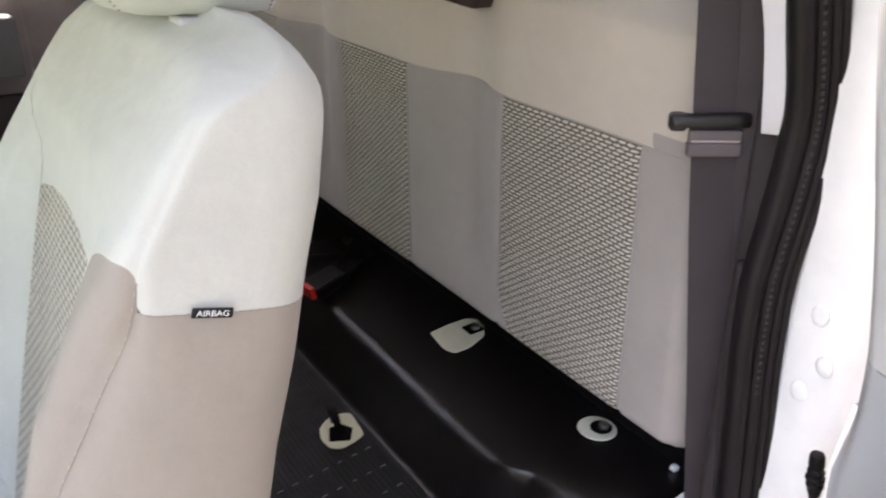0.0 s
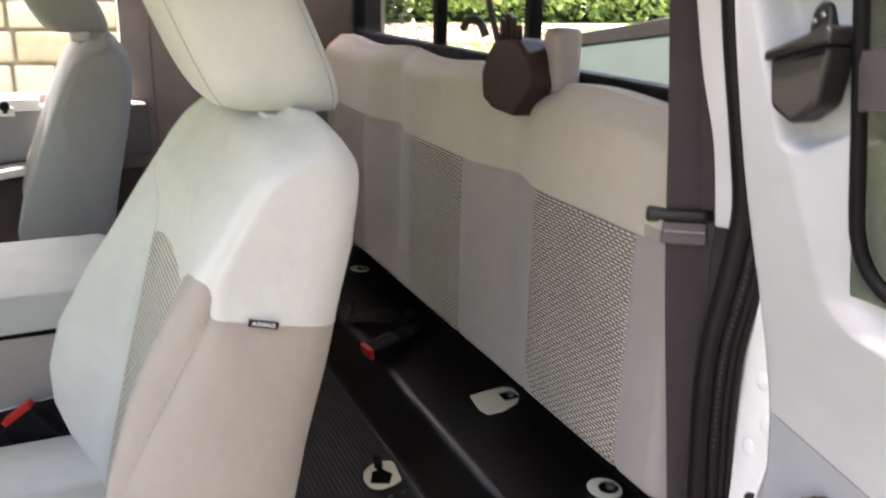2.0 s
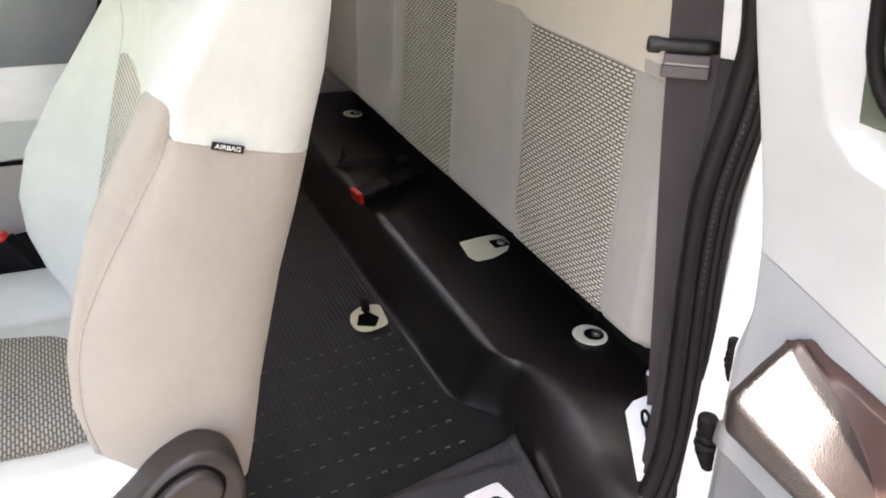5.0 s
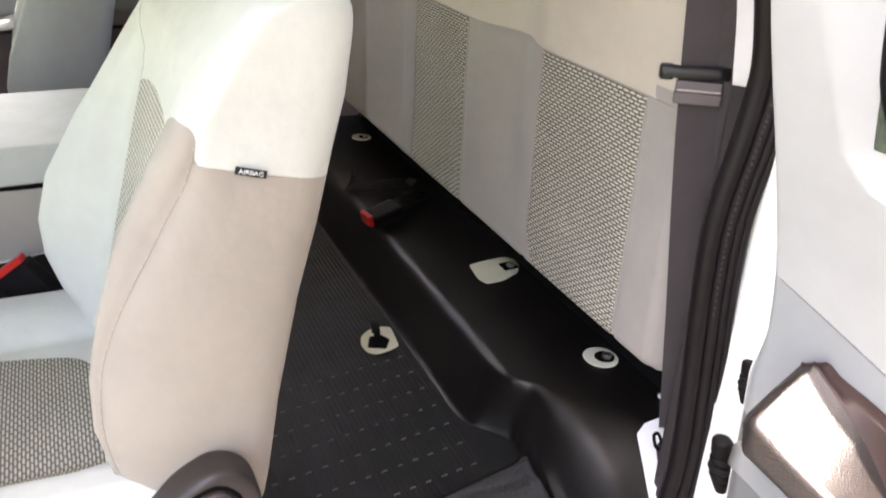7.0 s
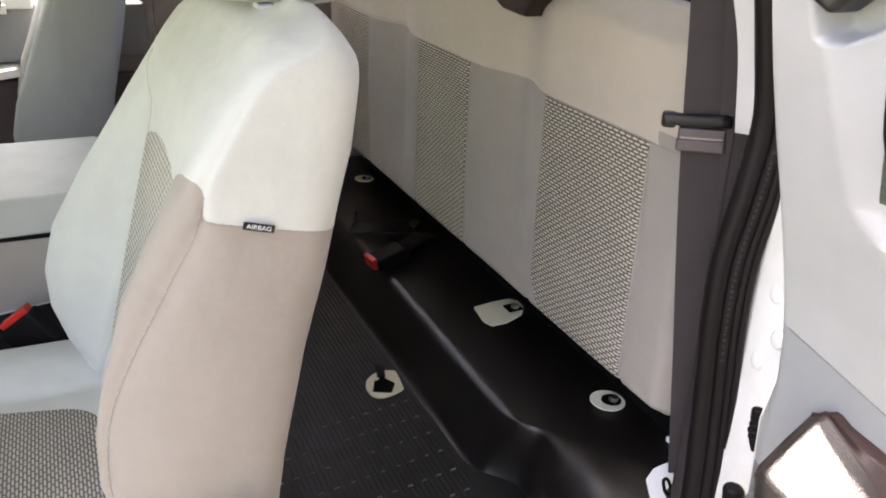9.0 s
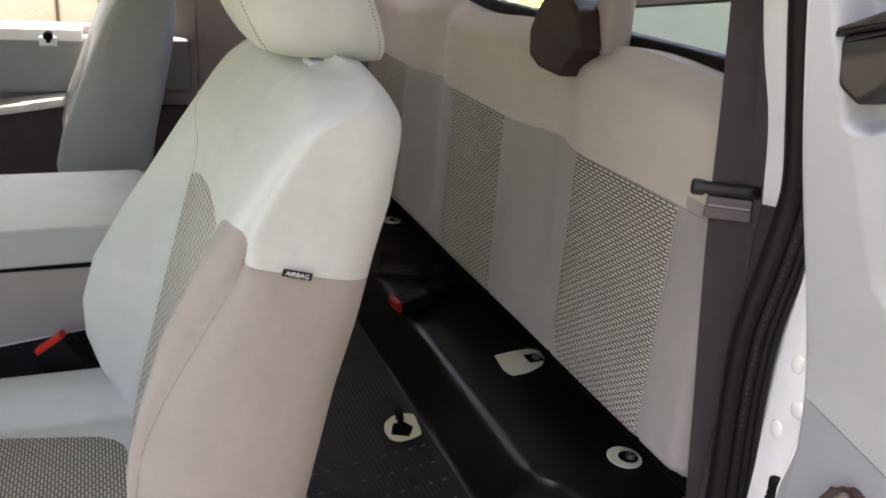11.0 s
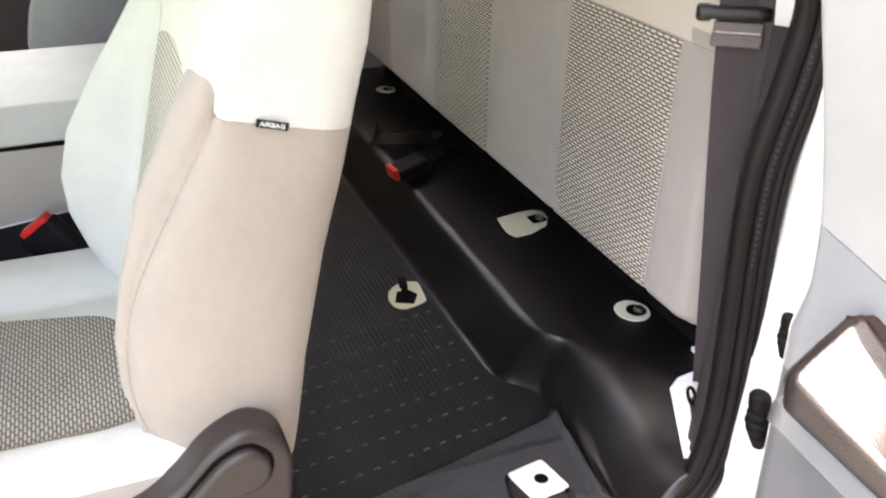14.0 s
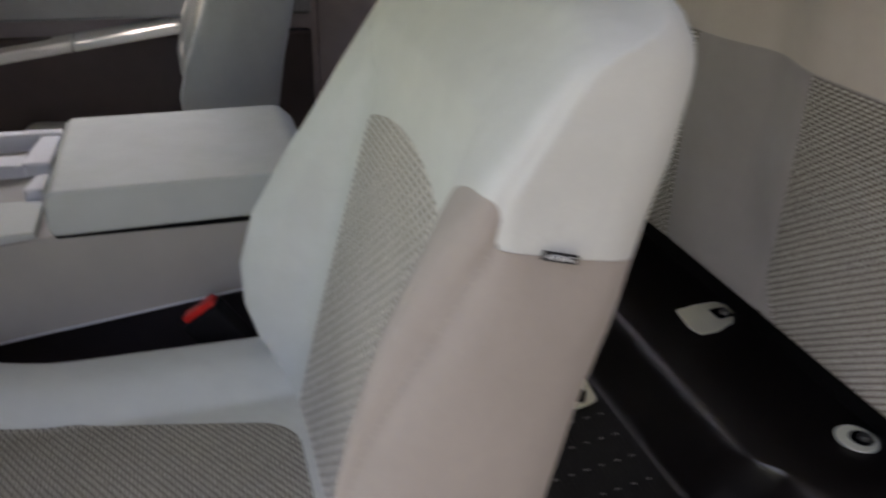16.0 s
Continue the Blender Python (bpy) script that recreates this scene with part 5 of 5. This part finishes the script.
# padded pull handle, its sloping top to the sky
def pull_handle():
    """Sloping block with a sharp upper corner at the hinge end; a grip slot lies between its rear edge and the door."""
    t_front = [(-0.15, 1.030), (0.0, 1.056), (0.13, 1.074), (0.168, 1.079), (0.215, 1.084), (0.262, 1.093), (0.285, 1.094)]
    t_ridge = [(-0.15, 0.985), (0.0, 1.015), (0.13, 1.046), (0.165, 1.074), (0.192, 1.097), (0.23, 1.118), (0.266, 1.136), (0.285, 1.133)]
    t_wall = [(-0.15, 1.062), (0.0, 1.087), (0.154, 1.112), (0.249, 1.127), (0.266, 1.136), (0.285, 1.133)]
    rows = []
    ys = np.r_[np.linspace(-0.15, 0.12, 10), np.linspace(0.13, 0.262, 24), 0.268, 0.273, 0.277, 0.280, 0.282]
    for y in ys:
        e = smooth01((y - 0.262) / 0.020)
        zb = 1.050 - 0.06 * (0.275 - y) + 0.010 * e
        zf, zr, zw = table(y, t_front, 1) - 0.012 * e, table(y, t_ridge, 1) - 0.008 * e, table(y, t_wall, 1) - 0.008 * e
        xf, xr = 0.582 + 0.014 * e, 0.655 - 0.012 * smooth01((0.17 - y) / 0.05)
        ax, az = xr - xf - 0.004, zr - zf
        prof = [(0.67, zb - 0.03), (xf + 0.040, zb - 0.03), (xf + 0.008, zb), (xf + 0.002, zb + 0.002), (xf, zb + 0.006), (xf, zb + 0.012), (xf + 0.001, zf - 0.010), (xf + 0.001, zf - 0.005), (xf + 0.004, zf), (xf + 0.004 + 0.10 * ax, zf + 0.10 * az), (xf + 0.004 + 0.5 * ax, zf + 0.5 * az + 0.0015), (xf + 0.004 + 0.92 * ax, zf + 0.92 * az), (xr, zr), (xr + 0.002, zr + 0.004), (0.6635, zw - 0.004), (0.665, zw), (0.678, zw + 0.001)]
        rows.append([(x, y, z) for x, z in prof])
    body = grid_mesh([r[:13] for r in rows])
    body.faces.new([body.verts.new(p) for p in rows[-1]])
    return body, grid_mesh([r[12:] for r in rows])


handle_body, handle_slot = pull_handle()
wpart("armrest", handle_body, M["vinyl"], door, "dark brown grained vinyl pull handle")
# duller plastic in place of vinyl, to give the shade inside the slot
wpart("grip_slot", handle_slot, M["reddish"], door, "back of the grip slot, in duller reddish brown for its shade")
lip_run = [(0.651, 0.310, 1.0035), (0.651, 0.21, 0.9955), (0.651, 0.08, 0.985), (0.651, -0.15, 0.965)]
wpart("armrest_lip", sweep(catmull(lip_run, 5), rounded([(-0.030, -0.0155), (0.030, -0.0155), (0.030, 0.0155), (-0.030, 0.0155)], 0.004, 2), True, (0, 0, 1)), M["trim_lip"], door, "pale grey plastic lip under the handle")

# rubber boots between pillar and door: a smooth collar, fat ribs and a tapered tail
def lathe(rings, n=20):
    """Rings of (centre, radius) joined into a closed round body."""
    rows = [[(c[0] + r * math.cos(q), c[1] + r * math.sin(q), c[2]) for q in np.linspace(0, 2 * math.pi, n, endpoint=False)] for c, r in rings]
    bm = grid_mesh(rows, None, True)
    for row in (rows[0], rows[-1]):
        bm.faces.new([bm.verts.new(p) for p in row])
    bmesh.ops.recalc_face_normals(bm, faces=bm.faces)
    return bm


for top, end, r0, lobes in (((0.719, 0.402, 1.042), (0.725, 0.400, 0.982), 0.0078, 3), ((0.706, 0.402, 0.932), (0.721, 0.400, 0.846), 0.0132, 3)):
    boot = thing("wiring_boot", end, "black ribbed rubber wiring boot between pillar and door", "wiring boot", "wiring boots")
    top, end = Vector(top), Vector(end)
    wpart("collar", lathe([(top.lerp(end, q), r0 * f) for q, f in ((0, 0.55), (0.02, 0.85), (0.06, 1.0), (0.24, 1.05), (0.30, 0.95), (0.33, 0.8))]), M["rubber"], boot)
    for k in range(lobes):
        q0 = 0.32 + 0.14 * k
        fat = (1.15, 1.32, 1.18)[k]
        wpart("rib", lathe([(top.lerp(end, q0 + 0.15 * u), r0 * (0.8 + (fat - 0.8) * math.sin(math.pi * u) ** 0.6)) for u in np.linspace(0, 1, 9)]), M["rubber"], boot)
    wpart("tail", lathe([(top.lerp(end, q), r0 * f) for q, f in ((0.74, 0.8), (0.80, 0.95), (0.90, 0.75), (1.0, 0.55))]), M["rubber"], boot)

# ---- outside ----
# unseen dark wall added behind the camera to block sky from that side
tagged(part("wall_behind_blocker", box((-0.30, -1.32, 0.0), (9.0, -1.02, 7.2)), plastic("blocker_render", (0.075, 0.07, 0.065), 0.95, 60, 0.004), smooth=False), "plain dark unseen wall added to block light beside the drive", "wall", kind="structure")

def ground_mat():
    m, nt, b = base_mat("ground", 0.9, 0, 0.3)
    v = coords(nt)
    sep = nt.nodes.new("ShaderNodeSeparateXYZ")
    nt.links.new(v, sep.inputs[0])
    conc = ramp(nt, noise_tex(nt, v, 3, 6), [(0.3, (0.070, 0.066, 0.060)), (0.7, (0.100, 0.094, 0.085))])
    lawn = ramp(nt, noise_tex(nt, v, 2.2, 8, 0.75), [(0.3, (0.05, 0.09, 0.015)), (0.55, (0.20, 0.26, 0.05)), (0.75, (0.36, 0.38, 0.12))])
    # unseen greenish ground ahead, added to bounce green light onto the seat front
    bounce_c = ramp(nt, noise_tex(nt, v, 4, 6), [(0.3, (0.09, 0.105, 0.065)), (0.7, (0.135, 0.15, 0.09))])
    lt = nt.nodes.new("ShaderNodeMath")
    lt.operation = "LESS_THAN"
    nt.links.new(sep.outputs[0], lt.inputs[0])
    lt.inputs[1].default_value = -1.5
    conc = blend(nt, lt.outputs[0], conc, bounce_c)
    gt = nt.nodes.new("ShaderNodeMath")
    gt.operation = "GREATER_THAN"
    nt.links.new(sep.outputs[0], gt.inputs[0])
    gt.inputs[1].default_value = 7.0
    nt.links.new(blend(nt, gt.outputs[0], conc, lawn), b.inputs["Base Color"])
    bump(nt, b, noise_tex(nt, v, 60, 5), 0.5, 0.02)
    return m


gsheet = bmesh.new()
bmesh.ops.create_grid(gsheet, x_segments=40, y_segments=40, size=400)
tagged(part("ground", gsheet, ground_mat()), "worn grey concrete drive, sunlit lawn behind, unseen green bounce ground ahead", "ground", kind="structure")

# paved path and hedge far behind the truck, seen through the rear window
tagged(part("path", box((-10, 27.0, 0.0), (60, 29.5, 0.05), 0.01, 1), plastic("pale_paving", (0.62, 0.58, 0.52), 0.9, 30, 0.01), smooth=False), "pale paved path across the lawn", "path", kind="structure")


def leaf_mat(name, dark, light):
    m, nt, b = base_mat(name, 0.6, 0, 0.3)
    geo = nt.nodes.new("ShaderNodeNewGeometry")
    nt.links.new(ramp(nt, geo.outputs["Random Per Island"], [(0.1, dark), (0.9, light)]), b.inputs["Base Color"])
    b.inputs["Transmission Weight"].default_value = 0.15
    return m


def leaves(name, count, place, size, material, label, category):
    """Many small folded leaves; place() gives each a spot."""
    verts, faces = [], []
    for _ in range(count):
        c = Vector(place())
        a = Vector((random.gauss(0, 1), random.gauss(0, 1), random.gauss(0, 1))).normalized()
        b = a.cross(Vector((random.gauss(0, 1), random.gauss(0, 1), random.gauss(0, 1)))).normalized()
        s = size * random.uniform(0.6, 1.4)
        n = a.cross(b) * s * 0.15
        k = len(verts)
        verts += [c - a * s, c + b * s * 0.45 + n, c + a * s, c - b * s * 0.45 + n]
        faces += [(k, k + 1, k + 2), (k, k + 2, k + 3)]
    me = bpy.data.meshes.new(name)
    me.from_pydata([tuple(v) for v in verts], [], faces)
    ob = finish(new(name, me), material, False)
    return tagged(ob, label, category, kind="stuff")


def hedge_spot():
    x = random.uniform(4, 62)
    top = 2.3 + 0.7 * noise.noise(Vector((x * 0.35, 0, 0))) + 0.35 * noise.noise(Vector((x * 1.7, 3, 0)))
    z = top * random.random() ** 0.7
    return (x, 31.5 + 1.6 * random.random() ** 2 + 0.8 * noise.noise(Vector((x * 0.9, z * 0.9, 5))), z)


leaves("hedge", 14000, hedge_spot, 0.20, leaf_mat("hedge_leaf", (0.03, 0.06, 0.015), (0.30, 0.40, 0.10)), "sunlit green garden hedge beyond the lawn", "hedge")
# dark box that gives the shade between the hedge leaves
tagged(part("hedge_core", box((3.5, 32.6, 0), (62.5, 33.6, 2.2), 0.3, 3), plastic("hedge_shade", (0.02, 0.035, 0.012), 0.9, 20, 0.05)), "dark core standing in for the shade inside the hedge", "hedge", kind="stuff")


def bush_spot():
    a, r = random.uniform(0, 6.28), random.random() ** 0.4
    z = random.random()
    return (8.0 + 2.6 * r * math.cos(a) * (1.1 - 0.4 * z), 26.0 + 1.3 * r * math.sin(a), 0.2 + 3.2 * z)


leaves("bush", 5000, bush_spot, 0.22, leaf_mat("bush_leaf", (0.02, 0.04, 0.012), (0.13, 0.18, 0.05)), "tall dark green bush beside the path", "bush")


def blade_spot():
    x, y = random.uniform(3, 45), random.uniform(12, 27)
    return (x, y, 0.03)


leaves("grass", 16000, blade_spot, 0.06, leaf_mat("grass_blade", (0.12, 0.17, 0.03), (0.42, 0.46, 0.15)), "short sunlit lawn grass", "grass")

# bark-covered planting bed with a pale grass clump at the path's edge
def bed_spot():
    a, r = random.uniform(0, 6.28), random.random() ** 0.5
    return (11.0 + 4.2 * r * math.cos(a), 23.6 + 2.9 * r * math.sin(a), 0.10 + 0.22 * (1 - r * r))


mound = bmesh.new()
bmesh.ops.create_uvsphere(mound, u_segments=40, v_segments=12, radius=1.0)
bmesh.ops.transform(mound, matrix=Matrix.Translation((11.0, 23.6, 0.0)) @ Matrix.Diagonal((4.4, 3.1, 0.30, 1)), verts=mound.verts)
tagged(part("soil_bed", mound, plastic("bark_soil", (0.16, 0.11, 0.075), 0.95, 40, 0.02, 0.4)), "brown bark-covered planting bed", "soil bed", kind="stuff")
leaves("leaf_litter", 2600, bed_spot, 0.10, leaf_mat("dry_leaf", (0.14, 0.09, 0.05), (0.75, 0.62, 0.45)), "dry pale leaf litter on the planting bed", "leaf litter")


def clump_spot():
    a, h = random.uniform(0, 6.28), random.random()
    r = (0.25 + 1.0 * math.sin(h * 2.6)) * random.random() ** 0.5
    return (13.2 + r * math.cos(a), 25.2 + r * math.sin(a), 1.15 + 2.2 * h)


leaves("ornamental_grass", 1500, clump_spot, 0.26, leaf_mat("pale_blade", (0.22, 0.21, 0.07), (0.62, 0.55, 0.22)), "pale yellow ornamental grass clump", "grass clump")

# stone wall outside the far window
stones = thing("stone_wall", (-0.5, 7.2, 0.0), "pale yellow rough stone garden wall in the sun", "stone wall")
wpart("core", box((-4.0, 7.15, 0.0), (2.5, 7.4, 3.4)), plastic("mortar", (0.50, 0.44, 0.34), 0.95, 60, 0.01), stones, "mortar joints", smooth=False)
m_stone, nt_s, b_s = base_mat("pale_stone", 0.9, 0, 0.2)
info = nt_s.nodes.new("ShaderNodeObjectInfo")
tint = ramp(nt_s, info.outputs["Random"], [(0.0, (0.60, 0.46, 0.25)), (0.5, (0.76, 0.64, 0.38)), (1.0, (0.84, 0.76, 0.54))])
vs = coords(nt_s)
nt_s.links.new(blend(nt_s, 0.35, tint, ramp(nt_s, noise_tex(nt_s, vs, 9, 6), [(0.3, (0.52, 0.43, 0.3)), (0.7, (0.8, 0.73, 0.6))])), b_s.inputs["Base Color"])
bump(nt_s, b_s, noise_tex(nt_s, vs, 14, 6), 0.6, 0.03)
zc = 0.0
while zc < 3.2:
    hh = random.uniform(0.22, 0.34)
    xc_ = -4.0 + random.uniform(0, 0.2)
    while xc_ < 2.3:
        ww = random.uniform(0.25, 0.55)
        wpart("stone", box((xc_ + 0.012, 7.08 + random.uniform(-0.02, 0.02), zc + 0.012), (xc_ + ww - 0.012, 7.2, zc + hh - 0.012), 0.03, 2), m_stone, stones)
        xc_ += ww
    zc += hh

# white load-bed panel with its grey rail, close behind the rear window
bed = thing("truck_bed_panel", (1.3, 1.5, 0.9), "pale green-white truck bed panel with grey plastic rail", "truck bed")
wpart("panel", prism(rounded([(1.05, 0.50), (1.98, 0.50), (1.98, 1.440), (1.05, 1.572)], 0.01, 2), 0.03, "x", 1.30, 0.003, 1), paint("pale_bed_paint", (0.155, 0.205, 0.205)), bed)
rail_prof = [(1.04, 1.560), (1.98, 1.425), (1.98, 1.455), (1.04, 1.605)]
wpart("rail", prism(rounded(rail_prof, 0.006, 2), 0.06, "x", 1.2985, 0.003, 2), plastic("grey_rail", (0.022, 0.020, 0.020), 0.6, 300), bed, "dark grey plastic rail")
wpart("post", box((1.32, 1.1, 0.0), (1.38, 1.9, 0.50), 0.01), M["white"], bed)
